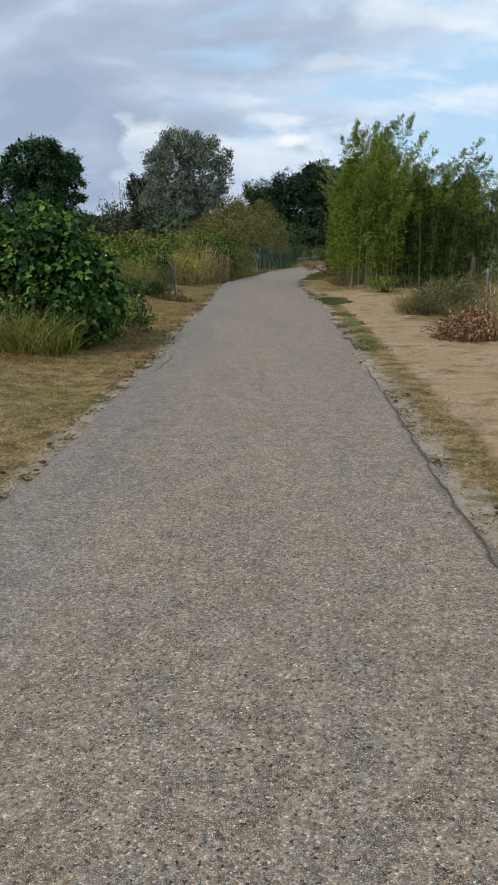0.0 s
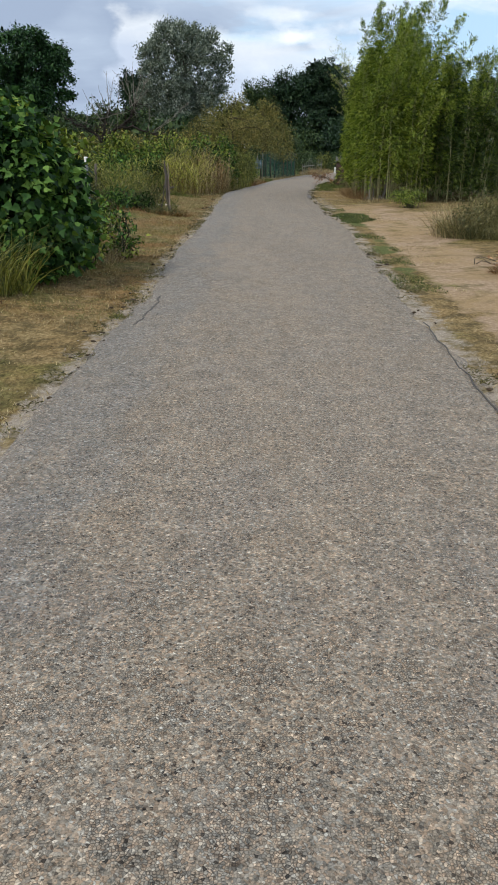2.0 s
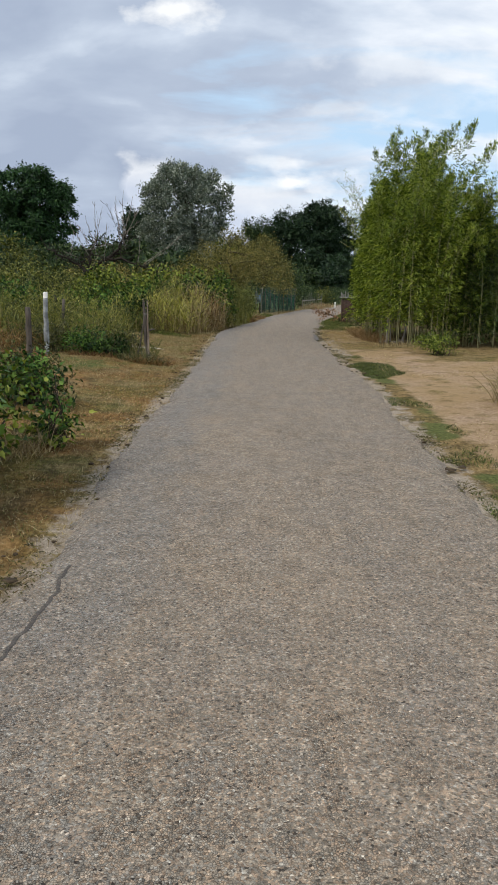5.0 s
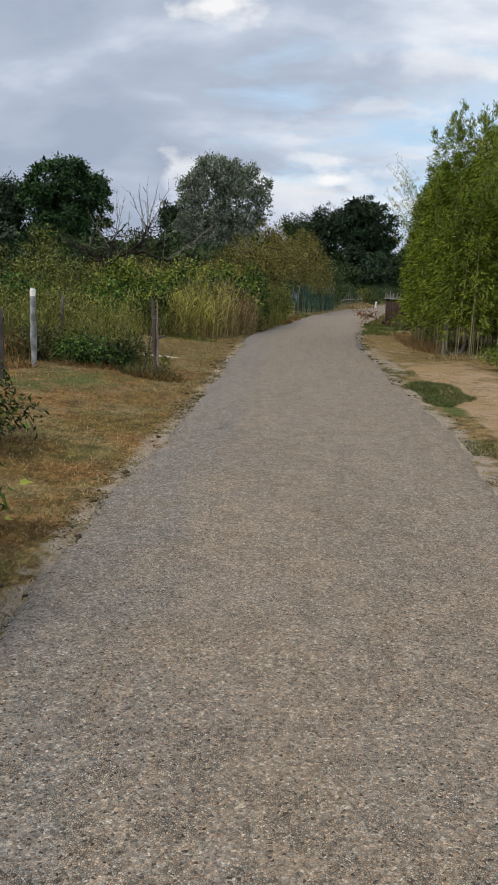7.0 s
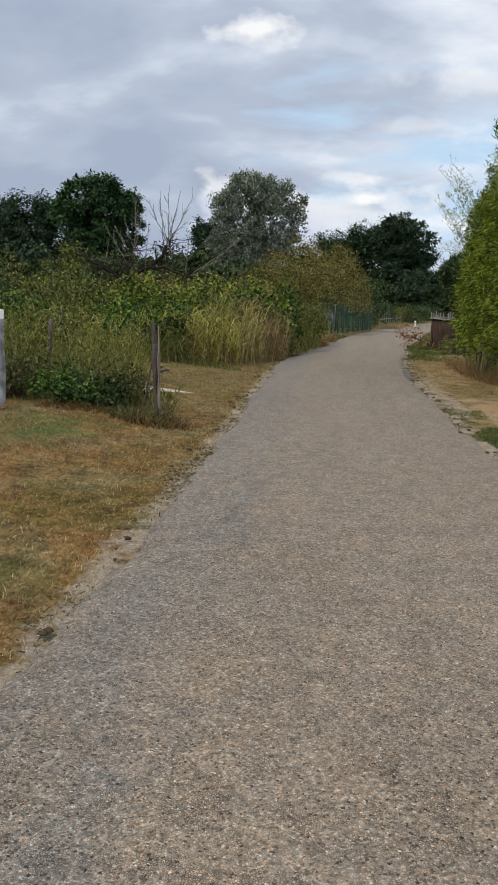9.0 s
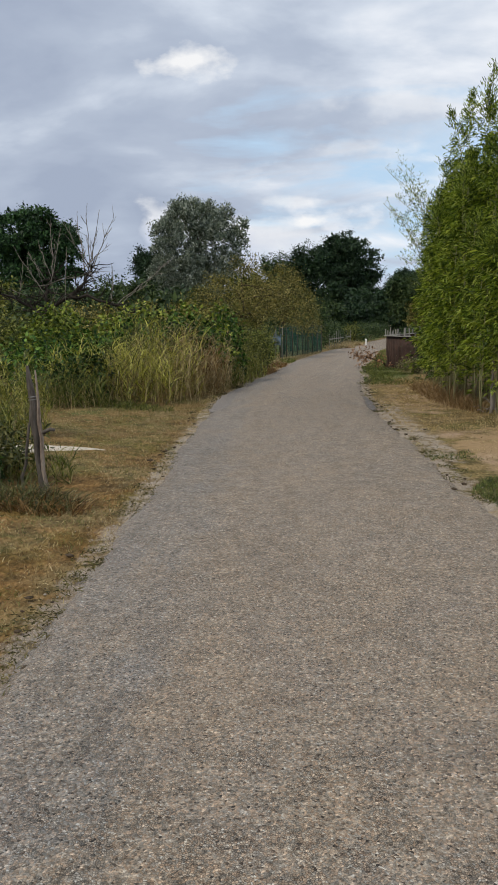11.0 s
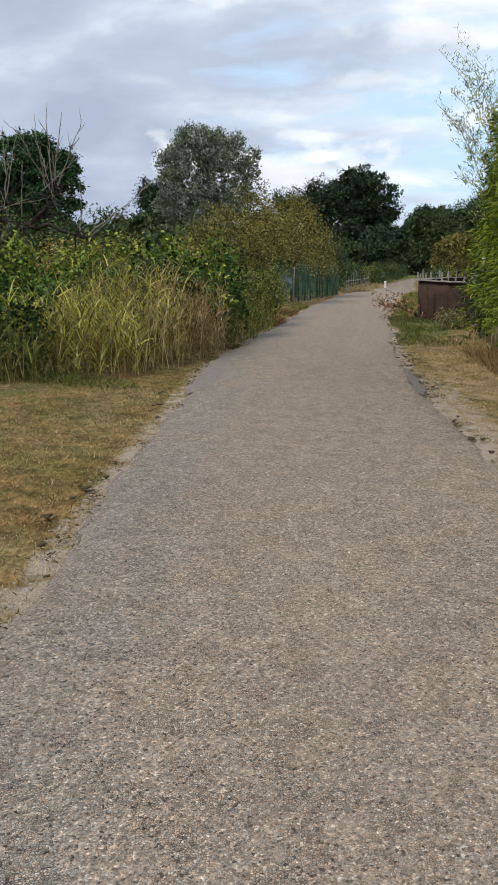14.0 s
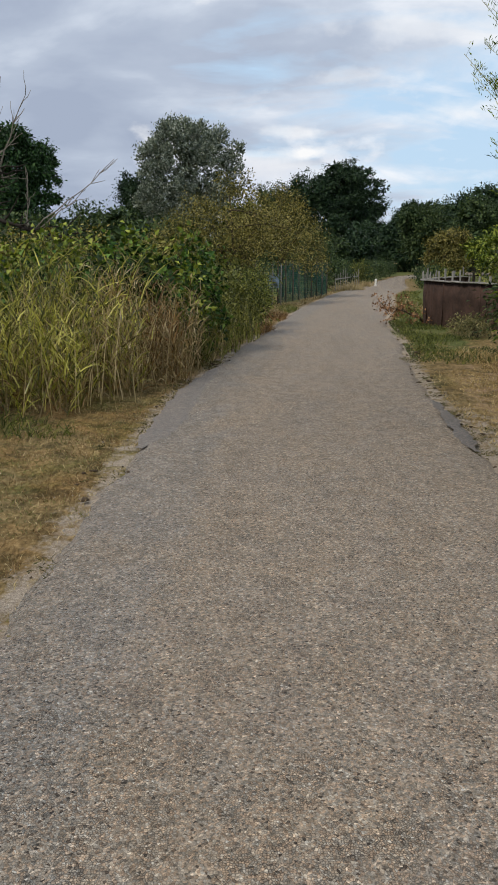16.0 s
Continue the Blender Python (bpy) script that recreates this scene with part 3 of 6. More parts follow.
# ---- ground and lane ----
def build_ground():
    xs = np.unique(np.concatenate([np.arange(-3.6, 6.4, 0.10), np.arange(-14, -3.6, 0.5), np.arange(6.4, 16, 0.5), np.arange(-70, -14, 4.0), np.arange(16, 72, 4.0), [-1500, -700, -300, -150, 150, 300, 700, 1500]]).round(3))
    ys = np.unique(np.concatenate([np.arange(-6, 46, 0.18), np.arange(46, 70, 0.8), np.arange(70, 135, 3.0), [-600, -120, -40, -15, 150, 180, 250, 400, 800, 1600]]).round(3))
    gx, gy = np.meshgrid(xs, ys)
    z = land(gx, gy)
    far = np.maximum(np.abs(gx), np.abs(gy)) > 200
    z = np.where(far, -0.95, z)
    l, r = road_edges(np.clip(gy, -8, 126))
    # keep the sheet under the lane
    rough = np.array([noise.noise((a * 5.5, b * 4.0, 3.3)) + 0.6 * noise.noise((a * 13.0, b * 9.0, 8.1)) for a, b in zip(gx.ravel(), gy.ravel())]).reshape(gx.shape)
    verge = np.exp(-((np.minimum(np.abs(gx - l), np.abs(gx - r)) / 0.45) ** 2)) * (gy < 60)
    z = z + 0.022 * rough * verge * (gx < 7) * (gx > -5)
    under = (gx > l + 0.30) & (gx < r - 0.30)
    z = np.where(under, fall(gy) - 0.12, z)
    nx = len(xs)
    i = np.arange(len(ys) - 1)[:, None] * nx + np.arange(nx - 1)[None]
    f = np.stack([i, i + 1, i + nx + 1, i + nx], -1).reshape(-1, 4)
    me = mesh_of("ground", np.stack([gx, gy, z], -1).reshape(-1, 3), f, smooth=True)

    def put(name, values):
        a = me.attributes.new(name, "FLOAT", "POINT")
        a.data.foreach_set("value", np.clip(values, 0, 1).astype(np.float32).ravel())

    drift = np.array([noise.noise((a * 0.33, b * 0.33, 1.7)) + 0.5 * noise.noise((a * 0.9, b * 0.9, 5.1)) for a, b in zip(gx.ravel(), gy.ravel())]).reshape(gx.shape)
    right = gx - r
    left = l - gx
    off = np.maximum(left, right)
    wide_r, wide_l, along = right + 1.6 * drift * step(0.4, 2.0, right), left + 1.8 * drift * step(0.4, 2.0, left), gy + 5.0 * drift
    soil = step(0.25, 0.6, right) * (1 - step(1.8, 3.8, wide_r)) * step(3, 6, gy) * (1 - step(24.5, 27.5, gy)) * 0.62
    soil = np.maximum(soil, 0.50 * step(0.2, 0.5, right) * (1 - step(1.4, 2.8, wide_r)) * step(26, 28, gy) * (1 - step(31, 35, gy)))
    soil = np.maximum(soil, 0.30 * step(0.3, 0.6, left) * (1 - step(1.0, 1.5, left)) * step(9, 11, gy) * (1 - step(14, 16, gy)))
    put("soil", soil)
    grit = np.maximum(1 - step(0.04, 0.34, np.abs(right)), (1 - step(0.02, 0.27, np.abs(left))) * 1.0) * 0.68
    # loose gravel spread beyond the worn rim
    grit = np.maximum(grit, 0.66 * (1 - step(0.15, 0.55, np.abs(right - 0.12))) * step(22.6, 24, gy) * (1 - step(28.5, 31, gy)))
    put("grit", grit)
    broken = np.array([noise.noise((a * 1.7, b * 1.1, 9.3)) for a, b in zip(gx.ravel(), gy.ravel())]).reshape(gx.shape)
    green = step(-0.12, 0.22, broken) * np.exp(-(((right - 0.30) / 0.26) ** 2)) * step(11.5, 13, gy) * (1 - step(18.5, 20, gy)) * 0.75
    green = np.maximum(green, 0.95 * step(-0.15, 0.25, broken) * np.exp(-(((right - 0.34) / 0.24) ** 2 + ((gy - 20.6) / 2.0) ** 2)))
    green = np.maximum(green, 0.62 * step(0.2, 0.4, right) * (1 - step(1.0, 1.6, right)) * step(33, 36, gy) * (1 - step(44, 50, gy)))
    green = np.maximum(green, 0.42 * step(1.0, 3.0, wide_l) * step(14, 25, along))
    green = np.maximum(green, 0.6 * step(2.4, 6.0, wide_l) * (1 - step(6, 12, along)))
    green = np.maximum(green, 0.6 * step(3.2, 8.5, wide_r))
    green = np.maximum(green, 0.8 * step(42, 56, gy) * step(0.2, 1.2, np.maximum(left, right)))
    green = np.maximum(green, 0.30 * step(0.25, 0.6, left) * step(14, 20, gy))
    green = green + 0.30 * drift * step(0.5, 2.0, off)
    put("green", green)
    put("brown", 0.25 + 0.75 * step(9, 13, gy) * (1 - 0.6 * step(21, 25, gy)) * step(-0.2, 0.2, left))
    return tagged(part("ground", me, "ground"), "dry trampled verge with straw grass and bare soil", "ground", kind="structure")


def build_road():
    ys = np.concatenate([np.arange(-6, 46, 0.12), np.arange(46, 128, 0.8)])
    l, r = road_edges(ys)
    l = l - 0.06 + 0.055 * bump_of(3, ys * 1.3) + 0.030 * bump_of(5, ys * 6.0)
    r = r + 0.06 + 0.050 * bump_of(4, ys * 1.2) + 0.035 * bump_of(6, ys * 6.5)
    across = np.array([0, 0.012, 0.03, 0.055, 0.10, 0.2, 0.35, 0.5, 0.65, 0.8, 0.9, 0.945, 0.97, 0.988, 1.0])
    crown = 0.018 * (1 - (2 * across - 1) ** 2) + 0.010
    crown[[0, -1]], crown[[1, -2]], crown[[2, -3]] = -0.085, -0.052, -0.022
    x = l[:, None] + (r - l)[:, None] * across
    z = fall(ys)[:, None] + crown[None] + 0.004 * np.sin(2.1 * ys)[:, None] * np.sin(4 * across)[None]
    y = np.repeat(ys[:, None], len(across), 1)
    n = len(across)
    i = np.arange(len(ys) - 1)[:, None] * n + np.arange(n - 1)[None]
    f = np.stack([i, i + 1, i + n + 1, i + n], -1).reshape(-1, 4)
    me = mesh_of("road", np.stack([x, y, z], -1).reshape(-1, 3), f, smooth=True)
    a = me.attributes.new("rim", "FLOAT", "POINT")
    rim = np.repeat(np.clip(1 - np.minimum(across, 1 - across) / 0.10, 0, 1)[None], len(ys), 0)
    a.data.foreach_set("value", rim.astype(np.float32).ravel())
    c = me.attributes.new("cold", "FLOAT", "POINT")
    cold = np.repeat((0.76 * (1 - step(0.16, 0.39, across)) + 0.35 * step(0.90, 0.98, across))[None], len(ys), 0)
    c.data.foreach_set("value", cold.astype(np.float32).ravel())
    return tagged(part("road", me, "asphalt"), "narrow worn chip-sealed asphalt lane with crumbling rims", "road", kind="structure")


build_ground()
build_road()


def road_patch(name, rows, label, seed, mat="patch", fray=0.03):
    """A thin feathered skin of newer tar lying on the lane; rows: y, x from, x to."""
    rows = np.array(rows, float)
    ys = np.linspace(rows[0, 0], rows[-1, 0], 60)
    a = np.interp(ys, rows[:, 0], rows[:, 1]) + fray * bump_of(seed, ys * 9)
    b2 = np.interp(ys, rows[:, 0], rows[:, 2]) + fray * bump_of(seed + (0 if fray < 0.02 else 1), ys * 9)
    b2 = np.maximum(b2, a + 0.01)
    q = np.linspace(0, 1, 7)
    x = a[:, None] + (b2 - a)[:, None] * q
    l, r = road_edges(ys)
    l, r = l - 0.06, r + 0.06
    s = np.clip((x - l[:, None]) / (r - l)[:, None], 0.06, 0.94)
    z = fall(ys)[:, None] + 0.018 * (1 - (2 * s - 1) ** 2) + 0.010 + 0.004 * np.sin(2.1 * ys)[:, None] * np.sin(4 * s) + 0.004
    z[:, [0, -1]] -= 0.007
    z[[0, -1]] -= 0.007
    i = np.arange(59)[:, None] * 7 + np.arange(6)[None]
    f = np.stack([i, i + 1, i + 8, i + 7], -1).reshape(-1, 4)
    me = mesh_of(name, np.stack([x, np.repeat(ys[:, None], 7, 1), z], -1).reshape(-1, 3), f, True)
    return tagged(part(name, me, mat), label, "road repair", kind="structure")


road_patch("road_patch_1", ((27.9, -0.76, -0.68), (28.5, -0.75, -0.46), (29.4, -0.72, -0.38), (30.6, -0.66, -0.36), (31.8, -0.48, -0.28), (32.6, -0.34, -0.26)), "smooth grey tar patch at the lane rim", 71)
road_patch("road_patch_2", ((27.7, 1.98, 2.02), (28.3, 1.96, 2.10), (29.2, 2.04, 2.16), (30.0, 2.11, 2.15)), "dark smooth tar patch at the broken rim", 73, "worn_patch")
road_patch("road_crack_1", ((3.4, 1.22, 1.235), (5.0, 1.27, 1.288), (6.6, 1.38, 1.395), (8.4, 1.46, 1.47), (9.6, 1.53, 1.536)), "long dark crack along the lane rim", 75, "dark_patch", 0.019)
road_patch("road_crack_2", ((9.4, -1.10, -1.08), (10.2, -1.02, -0.99), (10.9, -1.0, -0.98)), "short dark crack at the lane rim", 77, "dark_patch", 0.019)


# ---- plants ----
def puffs(seed, centre, radii, count, size, low=-0.1, flat=0.7):
    """Small rounded masses over the skin of a large one."""
    rng = np.random.default_rng(seed)
    d = unit(rng.normal(size=(count * 4, 3)))
    d = d[d[:, 2] > low][:count]
    r = rng.uniform(*size, len(d))
    at = np.array(centre) + d * np.array(radii) * rng.uniform(0.92, 1.04, (len(d), 1))
    return [(*p, q, q, q * flat) for p, q in zip(at.tolist(), r.tolist())]


def shell(rng, blobs, clumps, per, spread, low=-0.5, fill=0.25):
    """Places for leaves: clumps on the skins of rounded masses, and the way outwards at each."""
    blobs = np.array(blobs, float)
    weight = blobs[:, 3] * blobs[:, 4] + blobs[:, 4] * blobs[:, 5] + blobs[:, 3] * blobs[:, 5]
    pick = rng.choice(len(blobs), clumps, p=weight / weight.sum())
    d = unit(rng.normal(size=(clumps * 3, 3)))
    d = d[d[:, 2] > low][:clumps]
    pick = pick[: len(d)]
    deep = np.where(rng.random(len(d)) < fill, rng.uniform(0.3, 0.85, len(d)), rng.uniform(0.84, 1.08, len(d)))
    centre = blobs[pick, :3] + d * blobs[pick, 3:] * deep[:, None]
    size = rng.uniform(0.6, 1.4, len(d)) * spread
    off = rng.normal(size=(len(d), per, 3)) * size[:, None, None] * (0.55, 0.55, 0.45)
    at = (centre[:, None] + off).reshape(-1, 3)
    out = unit(np.repeat(d, per, 0) + 0.8 * unit(off.reshape(-1, 3)))
    return at, out, centre, np.repeat(deep, per)


def foliage(name, rng, blobs, clumps, per, spread, length, width, shape="blade", droop=0.3, low=-0.5, fill=0.25, floor=0.03, up=0.6, core=1.0):
    at, out, centre, deep = shell(rng, blobs, clumps, per, spread, low, fill)
    keep = at[:, 2] > floor
    at, out, deep = at[keep], out[keep], deep[keep]
    n = len(at)
    way = out * 0.8 + rng.normal(size=(n, 3)) * 0.7 - np.array([0, 0, droop])
    face = out * 0.7 + np.array([0, 0, up]) + rng.normal(size=(n, 3)) * 0.45
    size = rng.uniform(0.65, 1.25, n) * np.where(deep < 0.8, core, 1.0)
    return leaf_mesh(name, at, way, face, length * size, width * size, shape), centre


def limbs(rng, root, centres, count, r0, top, kink=0.05):
    """A trunk and limbs that reach into the crown."""
    root = np.asarray(root, float)
    top = np.asarray(top, float)
    trunk = bez(root, top, 0.0, 7, kink, rng)
    paths = [(trunk, np.linspace(r0, r0 * 0.25, 7))]
    order = rng.permutation(len(centres))[:count]
    for k in order:
        q = rng.integers(2, 6)
        a = trunk[q]
        b = centres[k]
        ln = np.linalg.norm(b - a)
        paths.append((bez(a, b, 0.12 * ln, 5, 0.03 * ln, rng), np.linspace(r0 * 0.38, r0 * 0.05, 5)))
    return paths


def tree(name, place, blobs, leaf, clumps, per, spread, length, width, label, seed, trunk=0.25, bark="bark", limb_count=12, category="tree", group="", **kw):
    rng = np.random.default_rng(seed)
    x, y = place
    root = thing(name, (x, y, float(land(x, y))), label, category, group)
    me, centres = foliage("crown", rng, blobs, clumps, per, spread, length, width, **kw)
    part("crown", me, leaf, root)
    b = np.array(blobs, float)
    top = b[np.argmax(b[:, 2] + b[:, 5]), :3]
    part("trunk", tubes("trunk", limbs(rng, (top[0] * 0.4, top[1] * 0.4, -0.05), centres, limb_count, trunk, top, 0.02 * top[2])), bark, root)
    return root


def shrub(place, w, d, h, leaf, label, seed, length=0.09, width=0.05, shape="blade", density=1.0, name="shrub", lumps=9, group="hedge shrubs", base=None, stem="bark"):
    """A rounded wild bush: lumpy mass of leaves over thin stems."""
    rng = np.random.default_rng(seed)
    blobs = [(0, 0, h * 0.42, w * 0.42, d * 0.42, h * 0.45)]
    for _ in range(lumps):
        s = rng.uniform(0.18, 0.46)
        blobs.append((rng.uniform(-0.40, 0.40) * w, rng.uniform(-0.36, 0.36) * d, h * rng.uniform(0.30, 0.80), w * s * 0.55, d * s * 0.55, h * s * 0.6))
    x, y = place
    root = thing(name, (x, y, float(land(x, y)) if base is None else base), label, "shrub", group)
    area = w * h * 2 + d * h * 2 + w * d
    n = int(area * density * 1.1 / (length * width))
    per = 14
    me, centres = foliage("leaves", rng, blobs, max(20, n // per), per, 1.7 * length + 0.05, length, width, shape, fill=0.3, low=-0.75)
    part("leaves", me, leaf, root)
    paths = []
    for k in rng.permutation(len(centres))[:16]:
        a = np.array([rng.normal() * 0.12 * w, rng.normal() * 0.12 * d, -0.04])
        paths.append((bez(a, centres[k], 0.05, 5, 0.03, rng), np.linspace(0.014, 0.004, 5)))
    part("branchwork", tubes("branchwork", paths, 5), stem, root)
    return root


def tuft(place, w, d, h, count, blade, label, seed, width=0.012, bend=0.8, name="tall_grass", lean=0.35, group="", category="grass"):
    """A stand of grass blades rising from one patch of ground."""
    rng = np.random.default_rng(seed)
    x, y = place
    root = thing(name, (x, y, float(land(x, y))), label, category, group)
    a = rng.uniform(0, 6.283, count)
    q = np.sqrt(rng.random(count))
    at = np.stack([np.cos(a) * q * w / 2, np.sin(a) * q * d / 2, np.zeros(count)], -1)
    at[:, 2] = land(x + at[:, 0], y + at[:, 1]) - float(land(x, y)) - 0.02
    way = np.stack([rng.normal(size=count) * lean + at[:, 0] / w * lean, rng.normal(size=count) * lean + at[:, 1] / d * lean, np.ones(count)], -1)
    ln = h * rng.uniform(0.55, 1.1, count) * (1 - 0.3 * q)
    part("blades", blade_mesh("blades", at, way, ln, width * rng.uniform(0.6, 1.3, count), bend * rng.uniform(0.3, 1.3, count), rng, 4), blade, root)
    return root


def reed_stand(place, w, d, h, count, blade, label, seed, leaf=0.42, width=0.017, stalk="straw"):
    """Upright stalks, each with arching leaves along it and some with dry plumes."""
    rng = np.random.default_rng(seed)
    x, y = place
    z0 = float(land(x, y))
    root = thing("reed_stand", (x, y, z0), label, "reeds", "reeds by the lane")
    a = rng.uniform(0, 6.283, count)
    q = np.sqrt(rng.random(count))
    foot = np.stack([np.cos(a) * q * w / 2, np.sin(a) * q * d / 2, np.full(count, -0.03)], -1)
    foot[:, 2] += land(x + foot[:, 0], y + foot[:, 1]) - z0
    lean = np.stack([rng.normal(size=count) * 0.13, rng.normal(size=count) * 0.13, np.ones(count)], -1)
    tall = h * rng.uniform(0.55, 1.08, count) * (1 - 0.25 * q**2)
    part("stalk_growth", blade_mesh("stalk_growth", foot, lean, tall, 0.012, rng.uniform(0.0, 0.35, count), rng, 3), stalk, root)
    brush = blade == "plume"
    if brush:
        leaf, width = 0.55 * leaf, 0.72 * width
    n = count * (18 if brush else 7)
    who = rng.integers(0, count, n)
    s = rng.uniform(0.02, 0.92, n)
    at = foot[who] + unit(lean)[who] * (tall[who] * s)[:, None]
    ang = rng.uniform(0, 6.283, n)
    steep = rng.uniform(0.7, 3.6, n)
    way = np.stack([np.cos(ang), np.sin(ang), steep], -1)
    part("foliage", blade_mesh("foliage", at, way, leaf * rng.uniform(0.4, 1.2, n), width * rng.uniform(0.6, 1.3, n), rng.uniform(0.1, 1.15, n), rng, 2 if brush else 4), blade, root)
    if blade == "reed":
        k = count
        who = rng.integers(0, count, k)
        at = foot[who] + unit(lean)[who] * (tall[who] * rng.uniform(0.0, 0.35, k))[:, None]
        way = np.stack([rng.normal(size=k), rng.normal(size=k), rng.uniform(0.5, 3.0, k)], -1)
        part("dry_undergrowth", blade_mesh("dry_undergrowth", at, way, leaf * rng.uniform(0.4, 1.0, k), width * 0.8, rng.uniform(0.4, 1.6, k), rng, 3), "rust", root, "withered russet lower blades")
    return root


# -- the dense vine bush by the lane --
def vine_bush():
    rng = np.random.default_rng(11)
    root = thing("vine_bush", (-2.62, 12.2, float(land(-2.62, 12.2))), "tall dark green vine bush with large lobed leaves beside the lane", "bush")
    blobs = [
        (0.04, -0.25, 0.70, 0.56, 0.85, 0.85),
        (0.14, 0.15, 0.95, 0.40, 0.70, 0.50),
        (-0.25, 0.0, 1.25, 0.62, 0.85, 0.66),
        (-1.05, 0.45, 1.22, 0.85, 0.9, 0.46),
        (-1.9, 0.8, 1.15, 0.9, 0.9, 0.50),
        (-0.4, 0.8, 0.7, 0.7, 0.7, 0.7),
    ]
    blobs += [(0.10, -0.35, 0.30, 0.50, 0.80, 0.32), (-0.55, -0.55, 0.35, 0.60, 0.55, 0.35), (0.20, 0.35, 0.32, 0.42, 0.60, 0.32)]
    blobs = [(x, y, z, 0.90 * a, 0.90 * b, 0.92 * c) for x, y, z, a, b, c in blobs]
    blobs += puffs(904, (-0.34, 0.0, 1.27), (0.50, 0.80, 0.62), 16, (0.14, 0.26), -0.3, 0.8) + puffs(905, (0.10, -0.2, 0.68), (0.48, 0.80, 0.60), 16, (0.12, 0.22), -0.5, 0.9) + puffs(906, (-1.1, 0.45, 1.22), (0.85, 0.85, 0.44), 14, (0.14, 0.24), 0.0, 0.8)
    me, centres = foliage("leaves", rng, blobs, 2100, 13, 0.15, 0.098, 0.090, "broad", droop=0.45, low=-0.9, fill=0.3)
    part("leaves", me, "vine", root)
    me, _ = foliage("top_leaves", rng, [(-0.28, -0.05, 1.62, 0.30, 0.4, 0.26), (0.12, 0.1, 1.40, 0.5, 0.6, 0.22), (-1.0, 0.2, 1.5, 0.7, 0.6, 0.18)], 80, 9, 0.14, 0.085, 0.075, "broad", low=0.0)
    part("top_leaves", me, "vine_light", root, "lighter yellow-green leaves at the top of the bush")
    paths = [(bez((rng.normal() * 0.3, rng.normal() * 0.25, -0.05), centres[k], 0.1, 5, 0.05, rng), np.linspace(0.014, 0.005, 5)) for k in rng.permutation(len(centres))[:14]]
    part("branchwork", tubes("branchwork", paths, 5), "bark", root)


vine_bush()
shrub((-2.17, 13.1), 0.42, 1.1, 0.80, "vine_light", "trailing yellow-green vine spilling onto the verge", 12, 0.07, 0.045, "broad", 0.6, name="trailing_vine", group="")
tuft((-2.05, 13.7), 0.5, 1.0, 0.55, 260, "straw", "thin dry weeds beside the vine bush", 18, 0.008, 0.6)
shrub((-1.80, 14.0), 0.22, 0.35, 0.70, "vine", "thin climbing vine shoot on a leaning twig", 19, 0.06, 0.035, "broad", 0.25, name="trailing_vine", group="")
shrub((-1.92, 14.1), 0.30, 0.45, 0.20, "vine_light", "low creeping vine shoots on the dry verge", 13, 0.08, 0.05, "broad", 0.6, name="trailing_vine", group="")
shrub((-2.62, 16.2), 0.75, 0.9, 0.62, "vine", "dark leafy vine clump on the dry verge", 16, 0.06, 0.038, "broad", 0.9, name="trailing_vine", group="")
shrub((-2.75, 16.4), 0.9, 1.0, 0.70, "weed_leaf", "straggly dry weeds beside the stake", 17, 0.07, 0.025, "blade", 0.8, group="field weeds")
tuft((-3.0, 10.9), 1.3, 0.8, 1.2, 800, "plume", "tall green weeds in front of the vine bush", 14, 0.012, 0.5)
tuft((-3.2, 10.2), 1.5, 0.5, 0.16, 900, "rust", "reddish dried weeds on bare soil", 15, 0.009, 1.0)


